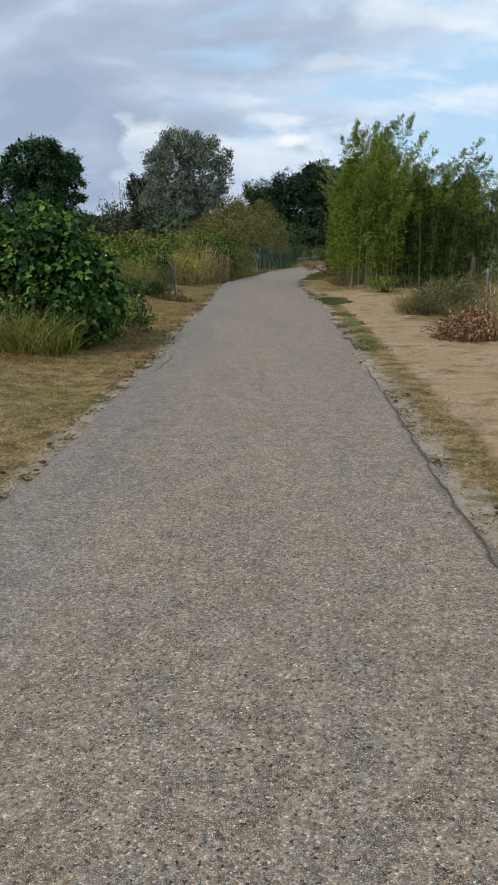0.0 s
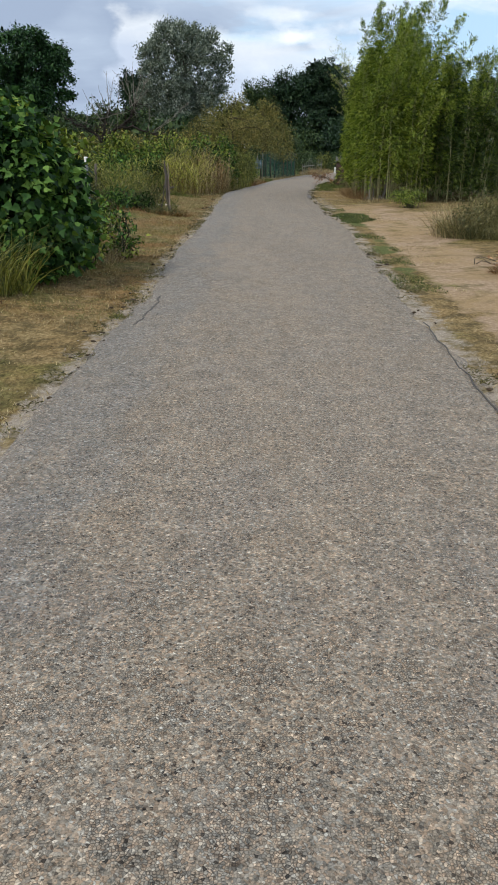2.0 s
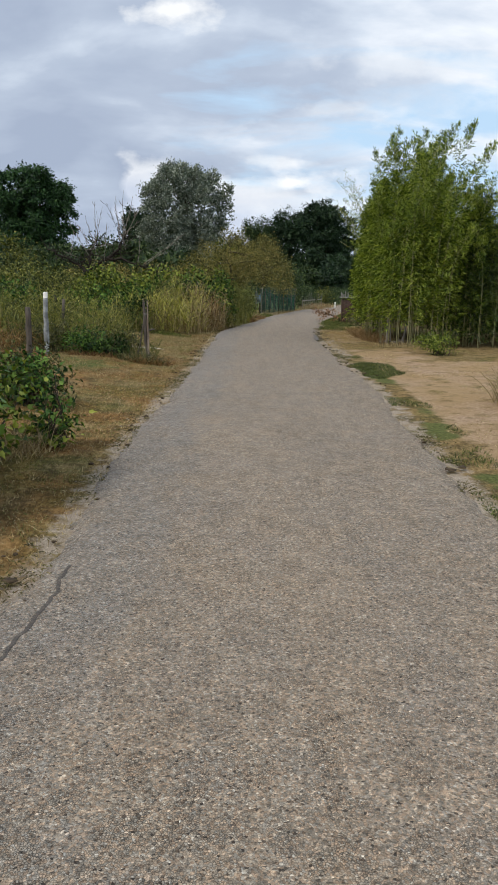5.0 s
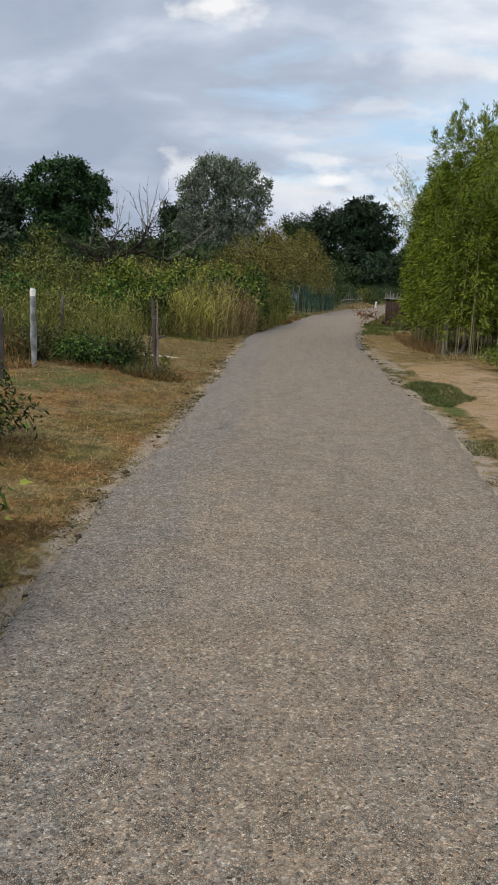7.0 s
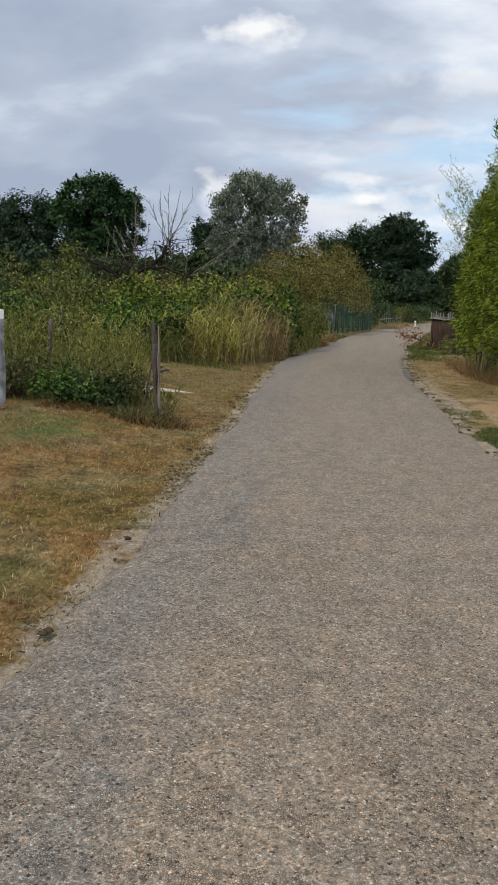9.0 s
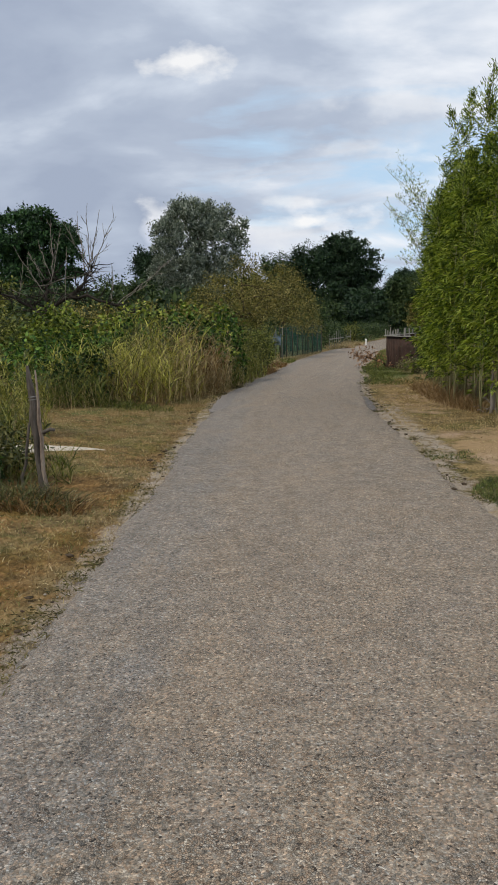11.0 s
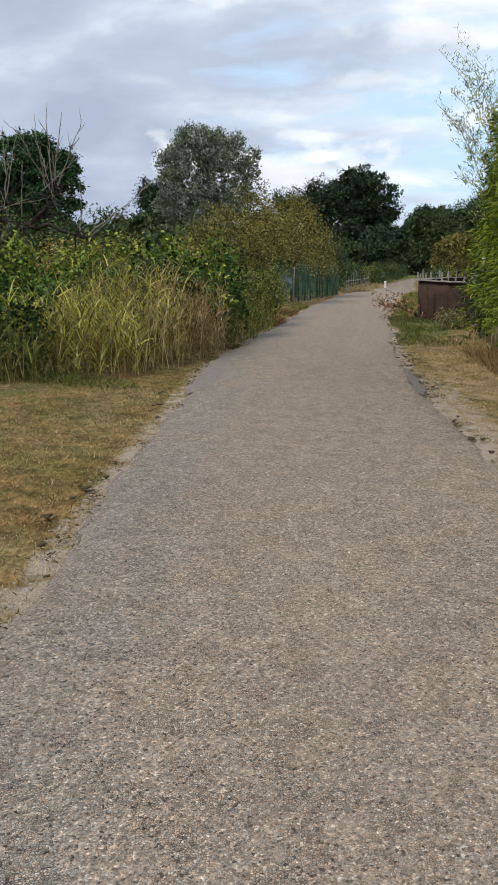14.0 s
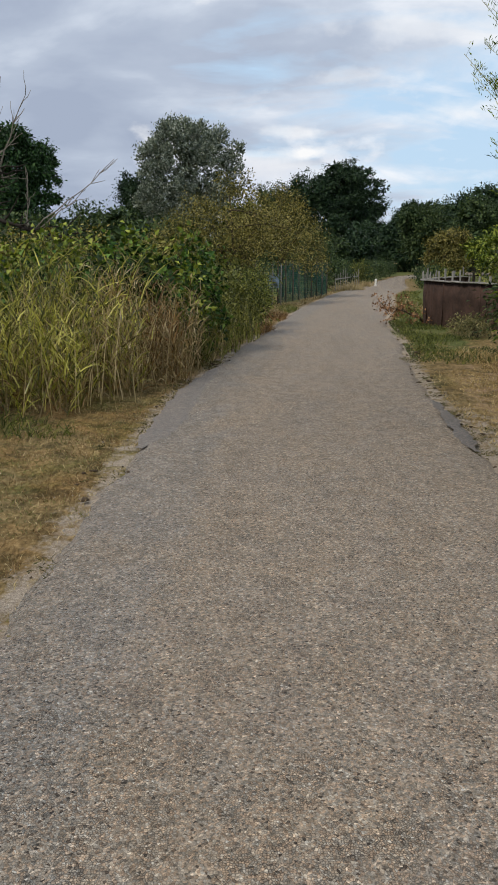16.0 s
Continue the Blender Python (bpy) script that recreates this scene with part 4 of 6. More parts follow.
# -- bamboo --
def bamboo(place, w, d, count, tall, seed, leaves_per, label, lean_left=0.0, paint="bamboo", low=0.13, thin=False):
    rng = np.random.default_rng(seed)
    x, y = place
    base = float(land(x, y))
    root = thing("bamboo_clump", (x, y, base), label, "bamboo", "bamboo clumps")
    at, way, face, high = [], [], [], []
    twigs = []
    for c in range(count):
        bx, by = rng.uniform(-0.5, 0.5) * w, rng.uniform(-0.5, 0.5) * d
        if lean_left:
            # the far end of the clump stands back from the lane
            bx += 0.32 * max(0.0, by / (0.5 * d))
        edge = min(1.0, max(abs(bx) / (w / 2), abs(by) / (d / 2)))
        h = rng.uniform(*tall) * (1 - 0.30 * edge**3) * (1.0 if rng.random() > 0.12 else 1.07)
        lean = np.array([max(bx, -0.15 * w) / w * 0.9 + rng.normal() * 0.16, by / d * 0.7 + rng.normal() * 0.16, 0.0])
        leader = not thin and rng.random() < 0.24
        if not thin:
            h *= 1.14 if leader else 0.95
        wisp = thin
        if thin:
            lean[0] = rng.uniform(-1.0, 0.08)
            lean[1] = rng.normal() * 0.25
        elif lean_left:
            # the lane side is lower, with a few thin canes bowing out over the verge
            h *= 0.82 + 0.18 * float(step(-0.5 * w, -0.06 * w, bx))
        q = np.linspace(0, 1, 9)[:, None]
        pts = np.array([bx, by, -0.05]) + lean * (q**2.2) * 1.1 + np.array([0, 0, 1]) * (h + 0.05) * (q - 0.06 * q**4)
        tip = unit((lean * 0.5 + np.array([0.55, 0.1, 0]) + np.array([rng.normal(), rng.normal(), 0]) * 0.35)[None])[0]
        if thin:
            tip = unit(lean[None] + 0.01)[0]
        pts += tip * (q**5) * (0.45 if leader or thin else 0.2) - np.array([0, 0, 0.14]) * q**7
        r = rng.uniform(0.006, 0.012) if rng.random() > 0.06 else rng.uniform(0.013, 0.018)
        part("cane", tubes("cane", [(pts, np.linspace(r, 0.003, 9))], 5), "cane", root)
        n = int(leaves_per * (0.40 if wisp else rng.uniform(0.7, 1.3)))
        # leaves sit in small splayed fans at the ends of short side twigs
        per = 4 if thin else 6
        g = max(1, n // per)
        n = g * per
        s = rng.uniform(low, 1.0, g) ** rng.choice((0.72, 1.0), g)
        if not thin:
            s[: g // (5 if leader else 10)] = rng.uniform(0.78, 1.0, g // (5 if leader else 10))
        fan = np.random.default_rng(seed * 1000 + c).uniform(0, 6.283, (27, 4))
        ang = fan[np.round(s * 26).astype(int), rng.integers(0, 4, g)] + rng.normal(size=g) * 0.3
        reach = rng.uniform(0.05, 0.54, g) * (1.2 - 0.9 * s)
        reach = np.where(s > 0.78, rng.uniform(0.01, 0.24, g) * (1.06 - s) / 0.22, reach)
        o = np.stack([np.cos(ang), np.sin(ang), np.zeros(g)], -1)
        root_at = np.stack([np.interp(s, q[:, 0], pts[:, k]) for k in range(3)], -1)
        end = root_at + o * reach[:, None] + np.array([0, 0, 1]) * (rng.normal(size=g) * 0.05 + 0.30 * reach)[:, None]
        here, o, s = np.repeat(root_at, per, 0), np.repeat(o, per, 0), np.repeat(s, per)
        p = np.repeat(end, per, 0) + rng.normal(size=(n, 3)) * 0.028
        at.append(p)
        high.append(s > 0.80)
        climb = step(0.72, 0.95, s)[:, None]
        if thin:
            climb = np.maximum(climb, 0.75)
        way.append(o * (0.9 - 0.35 * climb) + climb * np.array([0, 0, 1.5]) + rng.normal(size=(n, 3)) * (0.5, 0.5, 0.4) * (1 - 0.35 * climb) - np.array([0, 0, 0.30]))
        face.append(np.array([0, 0, 1]) + rng.normal(size=(n, 3)) * 0.45)
        for k in range(0, n, 6 if thin else 48):
            twigs.append((np.array([here[k], 0.5 * (here[k] + p[k]) + (0, 0, 0.02), p[k]]), np.array([0.003, 0.0022, 0.001])))
    at, way, face, high = np.concatenate(at), np.concatenate(way), np.concatenate(face), np.concatenate(high)
    # tips take the lit bamboo colour on every clump, the shaded ones too
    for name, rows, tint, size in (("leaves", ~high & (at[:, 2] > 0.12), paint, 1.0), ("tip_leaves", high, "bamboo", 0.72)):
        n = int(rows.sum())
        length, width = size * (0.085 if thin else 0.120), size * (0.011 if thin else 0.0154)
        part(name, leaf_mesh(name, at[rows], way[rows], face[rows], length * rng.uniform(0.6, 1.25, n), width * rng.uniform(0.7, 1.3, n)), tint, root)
    tagged(part("twig_work", tubes("twig_work", twigs, 3), "cane", root), kind="stuff")
    return root


bamboo((4.40, 29.0), 1.8, 6.0, 128, (4.5, 6.0), 21, 1350, "dense yellow-green bamboo with pale canes beside the lane", 0.30, low=0.12)
bamboo((4.3, 32.2), 0.6, 1.2, 28, (4.0, 6.0), 25, 560, "thin feathery bamboo shoots bowing over the verge", 0.0, "bamboo", 0.40, thin=True)
# lane-side clumps wear the lit green, those further right the shade-darkened one
bamboo((6.25, 28.6), 2.0, 5.0, 80, (3.4, 4.9), 22, 850, "tall dense green bamboo clump with arching tips", 0.0, "bamboo_shaded", 0.05)
bamboo((8.6, 29.8), 2.8, 4.6, 60, (3.0, 4.6), 23, 560, "tall dense green bamboo clump behind the verge", 0.0, "bamboo_shaded", 0.03)
bamboo((11.8, 30.6), 3.0, 4.6, 46, (2.6, 3.9), 24, 500, "lower dense green bamboo clump behind the verge", 0.0, "bamboo_shaded", 0.03)


# -- dry plants on the right verge --
shrub((4.35, 16.9), 1.6, 1.2, 0.72, "dry_shrub", "rounded grey-green wild shrub among dry grass", 32, 0.07, 0.014, density=1.0, group="")
tuft((4.35, 16.9), 1.8, 1.4, 0.95, 2600, "dry_shrub", "dense fuzzy mound of grey-green wild grass", 38, 0.009, 0.7, lean=0.45)
tuft((3.75, 12.7), 1.2, 1.3, 0.30, 1200, "rust", "russet dried bracken over the brush heap", 39, 0.012, 1.0, lean=0.6)
tuft((3.75, 17.0), 0.9, 0.9, 1.05, 420, "straw", "tall dry pale grass clump with feathery tops", 31, 0.010, 0.5, lean=0.22)
shrub((4.35, 24.2), 0.9, 0.8, 0.55, "vine_light", "low green weedy shrub by the bamboo", 33, 0.05, 0.022, "blade", 0.8, group="")
reed_stand((5.3, 15.0), 1.7, 2.2, 0.85, 170, "straw", "tall dry straw-coloured grass by the fence posts", 34, 0.34, 0.010)
reed_stand((5.9, 18.4), 1.8, 2.4, 0.95, 170, "weed", "tall green grass by the fence posts", 36, 0.36, 0.012)
reed_stand((4.6, 12.0), 1.2, 1.6, 0.30, 150, "rust", "short reddish dry grass on bare soil", 37, 0.18, 0.010)


def dead_shrub():
    """A few thick grey leafless stems at the foot of the bamboo."""
    rng = np.random.default_rng(40)
    x, y = 3.74, 27.1
    root = thing("dead_shrub", (x, y, float(land(x, y))), "thick grey dead stems at the foot of the bamboo", "dead shrub")
    for bx, by, h, r, lean in ((0.0, 0.0, 1.15, 0.030, 0.03), (0.42, 0.05, 1.05, 0.036, 0.14), (0.20, 0.5, 1.0, 0.020, -0.05)):
        q = np.linspace(0, 1, 7)[:, None]
        pts = np.array([bx, by, -0.06]) + q * np.array([lean, 0.02, h]) + rng.normal(size=(7, 3)) * (0.012, 0.012, 0)
        part("stem", tubes("stem", [(pts, np.linspace(r, r * 0.6, 7))], 8), "pale_bark", root)
    paths = []
    for _ in range(26):
        a = np.array([rng.uniform(-0.3, 1.1), rng.uniform(-0.35, 0.3), 0.03])
        ang = rng.uniform(0, 6.283)
        paths.append((bez(a, a + np.array([math.cos(ang), math.sin(ang), rng.uniform(0, 0.5)]) * rng.uniform(0.15, 0.45), 0.03, 4, 0.015, rng), np.linspace(0.012, 0.004, 4)))
    part("broken_canes", tubes("broken_canes", paths, 5), "pale_bark", root)
    return root


dead_shrub()


def brush_heap(place, w, d, h, seed, label):
    rng = np.random.default_rng(seed)
    x, y = place
    root = thing("brush_heap", (x, y, float(land(x, y))), label, "brush heap")
    paths = []
    for _ in range(150):
        a = np.array([rng.normal() * w * 0.28, rng.normal() * d * 0.28, 0.0])
        top = h * math.exp(-((a[0] / w) ** 2 + (a[1] / d) ** 2) * 4)
        a[2] = rng.uniform(0.01, max(0.02, top))
        ang = rng.uniform(0, 6.283)
        b = a + np.array([math.cos(ang) * 0.3, math.sin(ang) * 0.3, rng.uniform(-0.08, 0.10)])
        b[2] = max(0.005, b[2])
        paths.append((bez(a, b, 0.03, 4, 0.015, rng), np.linspace(0.007, 0.002, 4)))
    part("twig_tangle", tubes("twig_tangle", paths, 4), "bark", root)
    me, _ = foliage("dead_leaves", rng, [(0, 0, h * 0.2, w * 0.5, d * 0.5, h * 0.8)], 130, 10, 0.10, 0.06, 0.03, low=-0.05, fill=0.3)
    part("dead_leaves", me, "brown", root, "withered russet leaves")
    return root


brush_heap((3.75, 12.7), 1.1, 1.3, 0.40, 35, "heap of russet dead brush on bare soil")


def fence_post(name, place, h, r, mat, label, seed, lean=(0, 0), cap=None, group="fence posts"):
    """A rough round stake with a slightly crooked shaft and a chamfered head."""
    rng = np.random.default_rng(seed)
    x, y = place
    root = thing(name, (x, y, float(land(x, y))), label, "post", group)
    q = np.linspace(0, 1, 8)
    pts = np.stack([lean[0] * q * h, lean[1] * q * h, -0.15 + q * (h + 0.15)], -1)
    pts[1:-1, :2] += rng.normal(size=(6, 2)) * r * 0.12
    rad = r * (1 + 0.10 * rng.normal(size=8))
    pts = np.vstack([pts, pts[-1] + (0, 0, r * 0.25)])
    rad = np.append(rad, r * 0.7)
    shaft = part("shaft", tubes("shaft", [(pts, rad)], 10), mat, root)
    if cap:
        c = pts[-2]
        part("cap", tubes("cap", [(np.array([c - (0, 0, 0.02), c + (0, 0, 0.012), c + (0, 0, 0.02)]), np.array([r * 1.6, r * 1.6, r * 1.2]))], 10), cap, shaft)
    return root


def split_post(place):
    """A rotten stake: a dark leaning shaft, a pale torn splint beside it, a stub of rail and wire."""
    rng = np.random.default_rng(42)
    x, y = place
    root = thing("fence_post", (x, y, float(land(x, y))), "dark rotten wooden stake split into pale splinters among weeds", "post", "fence posts")
    q = np.linspace(0, 1, 9)[:, None]
    line = np.array([-0.03, 0, -0.12]) + q * np.array([-0.07, 0.0, 1.30]) + rng.normal(size=(9, 3)) * (0.014, 0.012, 0)
    part("shaft", tubes("shaft", [(line, np.array([0.036, 0.036, 0.031, 0.029, 0.034, 0.040, 0.036, 0.029, 0.012]))], 8), "dark_wood", root)
    line = np.array([0.0, -0.025, -0.08]) + q * np.array([-0.035, 0.0, 1.22]) + rng.normal(size=(9, 3)) * (0.008, 0.008, 0)
    part("splint", tubes("splint", [(line, np.array([0.022, 0.022, 0.018, 0.020, 0.018, 0.020, 0.014, 0.011, 0.006]))], 6), "rotten_wood", root, "torn pale and russet splint")
    line = np.array([-0.24, -0.02, -0.05]) + q * np.array([0.17, 0.0, 0.92]) + rng.normal(size=(9, 3)) * (0.010, 0.008, 0)
    part("brace", tubes("brace", [(line, np.linspace(0.017, 0.010, 9))], 6), "dark_wood", root)
    part("rail_stub", tubes("rail_stub", [(np.array([(0.0, -0.02, 0.58), (0.07, -0.02, 0.61), (0.11, -0.02, 0.60)]), np.array([0.022, 0.02, 0.014]))], 6), "dark_wood", root)
    coil = np.stack([-0.07 + 0.045 * np.cos(q[:, 0] * 12.5), 0.045 * np.sin(q[:, 0] * 12.5), 0.86 + 0.05 * q[:, 0]], -1)
    part("wire", tubes("wire", [(coil, 0.004)], 4), "steel", root)
    return root


fence_post("fence_post", (-3.68, 21.45), 1.17, 0.043, "white_post", "grey stake with a white-painted top", 41)
tuft((-2.6, 21.65), 1.5, 0.5, 0.24, 700, "rust", "russet withered weeds between the stakes", 179, 0.009, 0.9)
split_post((-1.82, 21.85))
fence_post("fence_post", (-3.42, 19.3), 0.95, 0.045, "dark_wood", "dark weathered wooden stake on the dry verge", 43, (-0.02, 0))
fence_post("fence_post", (-4.95, 27.6), 0.95, 0.045, "dark_wood", "dark weathered wooden stake in tall weeds", 44)
fence_post("fence_post", (-3.95, 23.9), 0.98, 0.030, "dark_wood", "dark wooden stake among tall weeds", 45, (0.05, 0.02))
fence_post("fence_post", (5.28, 17.0), 0.92, 0.024, "steel", "thin grey metal fence post in dry grass", 46)
fence_post("fence_post", (5.25, 15.6), 1.05, 0.028, "steel", "thin grey metal fence post in dry grass", 47)
fence_post("fence_post", (5.6, 19.2), 1.10, 0.045, "dark_wood", "brown wooden fence post by the bamboo", 48)


def sand_patch():
    """A low tongue of bare sand in the grass, thin towards the lane."""
    cx, cy = -2.75, 23.95
    ang = np.linspace(0, 2 * np.pi, 41)[:-1]
    rows = []
    for q, lift in ((0.0, 0.034), (0.4, 0.032), (0.75, 0.024), (0.93, 0.012), (1.05, -0.015)):
        r = q * (1 + 0.14 * np.sin(3 * ang + 1) + 0.08 * np.sin(7 * ang) + 0.05 * np.sin(13 * ang))
        u, v = 0.85 * r * np.cos(ang), 0.30 * r * np.sin(ang) * (1 - 0.55 * np.cos(ang))
        x, y = cx + 0.97 * u - 0.25 * v, cy + 0.25 * u + 0.97 * v
        rows.append(np.stack([x, y, land(x, y) + lift], -1))
    n = 40
    f = [(i * n + j, (i + 1) * n + j, (i + 1) * n + (j + 1) % n, i * n + (j + 1) % n) for i in range(4) for j in range(n)]
    return tagged(part("sand_patch", mesh_of("sand_patch", np.concatenate(rows), f, True), "sand"), "tongue of pale bare sand in the verge grass", "sand", kind="structure")


sand_patch()


# -- weeds and shrubs along the left side --
shrub((-2.6, 22.3), 1.2, 0.8, 0.46, "weed_leaf", "straggly weeds between the stakes", 50, 0.07, 0.025, "blade", 0.9, group="field weeds")
shrub((-3.0, 21.95), 0.95, 0.7, 0.50, "vine", "low leafy green weeds round the stakes", 51, 0.06, 0.036, "broad", 0.9, group="field weeds")
shrub((-3.9, 22.4), 1.1, 0.8, 0.55, "weed_leaf", "straggly weeds behind the white-topped stake", 53, 0.07, 0.025, "blade", 0.8, group="field weeds")
reed_stand((-2.15, 22.4), 0.9, 0.7, 0.42, 60, "weed", "ragged green and straw weeds round the stake", 52, 0.28, 0.012)
reed_stand((-3.2, 23.0), 1.9, 1.0, 0.85, 130, "weed", "waist-high green weeds behind the stakes", 55, 0.32, 0.014)
reed_stand((-4.7, 22.4), 1.8, 1.0, 0.62, 120, "rust", "dry reddish weeds round the stakes", 56, 0.28, 0.012)
FIELD = (
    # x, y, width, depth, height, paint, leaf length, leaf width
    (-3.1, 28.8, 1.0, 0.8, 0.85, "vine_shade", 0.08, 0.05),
    (-5.4, 26.0, 2.2, 1.6, 1.05, "olive", 0.08, 0.03),
    (-7.9, 25.4, 2.8, 2.2, 1.35, "olive", 0.08, 0.03),
    (-10.6, 26.8, 3.0, 2.6, 1.55, "olive", 0.09, 0.04),
    (-4.3, 30.0, 2.2, 1.6, 1.15, "vine", 0.10, 0.06),
    (-6.9, 29.4, 2.6, 1.8, 1.35, "vine", 0.10, 0.06),
    (-9.6, 31.0, 3.0, 2.2, 1.65, "olive", 0.09, 0.035),
    (-13.0, 31.5, 3.6, 2.6, 1.9, "olive", 0.10, 0.04),
    (-3.6, 31.4, 1.8, 1.2, 1.45, "vine", 0.09, 0.055),
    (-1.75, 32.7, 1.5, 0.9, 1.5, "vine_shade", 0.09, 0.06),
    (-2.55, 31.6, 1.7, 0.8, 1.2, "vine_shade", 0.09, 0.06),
    (-4.7, 33.6, 2.4, 1.8, 1.95, "vine_light", 0.095, 0.07),
    (-2.75, 33.9, 2.3, 1.6, 2.10, "vine_light", 0.095, 0.07),
    (-1.40, 34.0, 1.7, 1.4, 1.92, "vine_light", 0.09, 0.068),
    (-0.85, 34.5, 1.1, 1.3, 1.62, "vine", 0.085, 0.065),
    (-2.1, 32.9, 2.2, 0.8, 1.62, "vine", 0.09, 0.07),
    (-7.4, 34.0, 2.8, 2.0, 1.8, "olive", 0.10, 0.05),
    (-0.62, 35.6, 1.0, 1.6, 1.38, "olive", 0.08, 0.03),
    (-0.15, 37.7, 1.1, 1.7, 1.45, "olive", 0.08, 0.03),
    (0.15, 40.2, 1.0, 1.8, 1.55, "olive", 0.08, 0.03),
    (0.20, 43.2, 0.9, 2.2, 1.35, "vine_light", 0.08, 0.035),
    (0.30, 46.4, 0.8, 2.0, 1.15, "olive", 0.08, 0.03),
    (-1.9, 39.0, 2.6, 2.2, 1.9, "olive", 0.10, 0.045),
    (-4.6, 40.0, 3.2, 2.6, 2.2, "ochre", 0.10, 0.05),
    (-8.2, 40.0, 4.0, 3.0, 2.3, "olive", 0.11, 0.05),
    (-12.5, 39.0, 4.5, 3.4, 2.5, "deep", 0.12, 0.06),
    (-2.8, 45.5, 3.0, 2.6, 2.5, "ochre", 0.11, 0.055),
    (-7.0, 47.0, 4.6, 3.4, 2.9, "ochre", 0.12, 0.06),
    (-13.0, 49.0, 6.0, 4.0, 3.4, "olive", 0.14, 0.07),
    (-19.5, 46.0, 6.5, 5.0, 3.8, "deep", 0.16, 0.08),
)
for i, (fx, fy, fw, fd, fh, paint, ll, lw) in enumerate(FIELD):
    words = {"olive": "tangled olive-green wild shrub at the field edge", "vine_light": "yellow-green vine-covered bramble mass", "vine": "dark green vine-covered bramble mass", "vine_shade": "vine tangle behind the reeds, shade put into its blackish leaf colour", "ochre": "straggly ochre-brown autumn shrub", "deep": "dense dark green wild shrub"}[paint]
    shrub((fx, fy), fw, fd, fh, paint, words, 60 + i, ll, lw, "broad" if paint.startswith("vine") else "blade", 0.88 if fy < 38 else 0.54)

reed_stand((-2.45, 29.6), 2.0, 1.5, 1.32, 290, "reed", "tall yellow-green reed grass by the verge", 91, 0.44, 0.014)
reed_stand((-3.3, 28.3), 1.6, 0.8, 0.72, 130, "weed", "low green reed grass before the vine tangle", 196, 0.36, 0.015)
reed_stand((-1.75, 30.3), 1.6, 1.3, 1.72, 45, "straw", "pale dry reed stalks among the green reeds", 197, 0.26, 0.011)
reed_stand((-1.95, 30.8), 1.7, 1.4, 1.88, 270, "reed", "tall yellow reed grass with dry stalks", 92, 0.44, 0.014)
reed_stand((-1.30, 31.9), 1.3, 1.2, 1.45, 110, "rust", "russet dried reed grass by the lane", 93)
reed_stand((-1.45, 31.5), 1.7, 1.0, 1.85, 130, "straw", "pale dry reed stalks by the lane", 98, 0.24, 0.014)
reed_stand((-3.6, 29.6), 2.0, 1.2, 1.12, 125, "reed", "sparse yellow-green reed grass at the field edge", 94)
reed_stand((-5.6, 29.2), 2.2, 1.6, 1.15, 190, "reed", "pale green reed grass in the field", 96)
reed_stand((-0.95, 32.6), 0.9, 1.2, 1.40, 110, "straw", "pale withered reed stalks leaning over the lane rim", 190, 0.30, 0.014)
reed_stand((-0.45, 35.0), 0.9, 1.4, 1.35, 90, "plume", "upright plumed weeds crowding the lane rim", 191, 0.22, 0.016, stalk="plume")
reed_stand((-0.05, 37.0), 0.8, 1.6, 1.35, 80, "plume", "upright plumed weeds crowding the lane rim", 192, 0.22, 0.016, stalk="plume")
reed_stand((-0.72, 33.3), 0.9, 1.0, 0.85, 70, "weed", "ragged green weeds overhanging the lane", 95, 0.34)
reed_stand((-5.2, 25.0), 2.6, 1.8, 1.00, 230, "weed", "tall green weeds behind the stakes", 99, 0.34, 0.018)
reed_stand((-7.6, 24.4), 2.8, 2.2, 1.10, 230, "reed", "pale tall weeds in the field", 97, 0.36, 0.018)
reed_stand((-4.6, 23.0), 1.6, 1.0, 0.75, 150, "weed", "knee-high green weeds behind the stakes", 89, 0.28, 0.016)
reed_stand((-10.6, 24.6), 3.2, 2.4, 1.15, 230, "weed", "tall green weeds in the field", 88, 0.36, 0.018)


for i, (px_, py_, pw_, ph_) in enumerate(((-4.3, 24.5, 1.6, 1.20), (-5.9, 24.2, 1.8, 1.30), (-3.3, 25.0, 1.3, 1.05), (-7.6, 23.9, 1.9, 1.25), (-5.0, 27.6, 1.8, 1.55), (-6.6, 26.9, 1.8, 1.50), (-8.3, 27.5, 2.0, 1.65), (-10.4, 28.6, 2.4, 1.75))):
    reed_stand((px_, py_), pw_, 1.3, 1.12 * ph_, 150, "plume", "tall pale green weeds with upright plumes in the field", 170 + i, 0.26, 0.017, stalk="plume")
tuft((-4.3, 21.3), 1.4, 0.6, 0.34, 800, "rust", "russet withered weeds at the foot of the stake", 177, 0.010, 0.9)


tuft((-1.90, 21.45), 0.9, 0.5, 0.46, 520, "weed_leaf", "ragged grey-green weeds round the rotten stake", 189, 0.012, 0.8)
tuft((-1.75, 21.35), 0.9, 0.5, 0.34, 420, "rust", "russet withered grass at the foot of the rotten stake", 194, 0.010, 0.8)
# low leaves in the vine colour that has shade painted in
shrub((-2.62, 21.75), 1.0, 0.5, 0.34, "vine_shade", "creeping leaves between the stakes, in the shade-darkened vine colour", 195, 0.06, 0.036, "broad", 0.9, group="field weeds")
tuft((-1.8, 21.5), 0.9, 0.4, 0.30, 240, "straw", "thin dry grass round the rotten stake", 186, 0.008, 0.7)
tuft((-2.6, 28.6), 2.4, 0.9, 0.30, 1200, "weed", "low green grass at the foot of the reeds", 178, 0.010, 0.9)


tuft((-2.45, 23.55), 1.2, 0.3, 0.09, 420, "verge_green", "short grass creeping over the bare sand", 188, 0.006, 0.8)


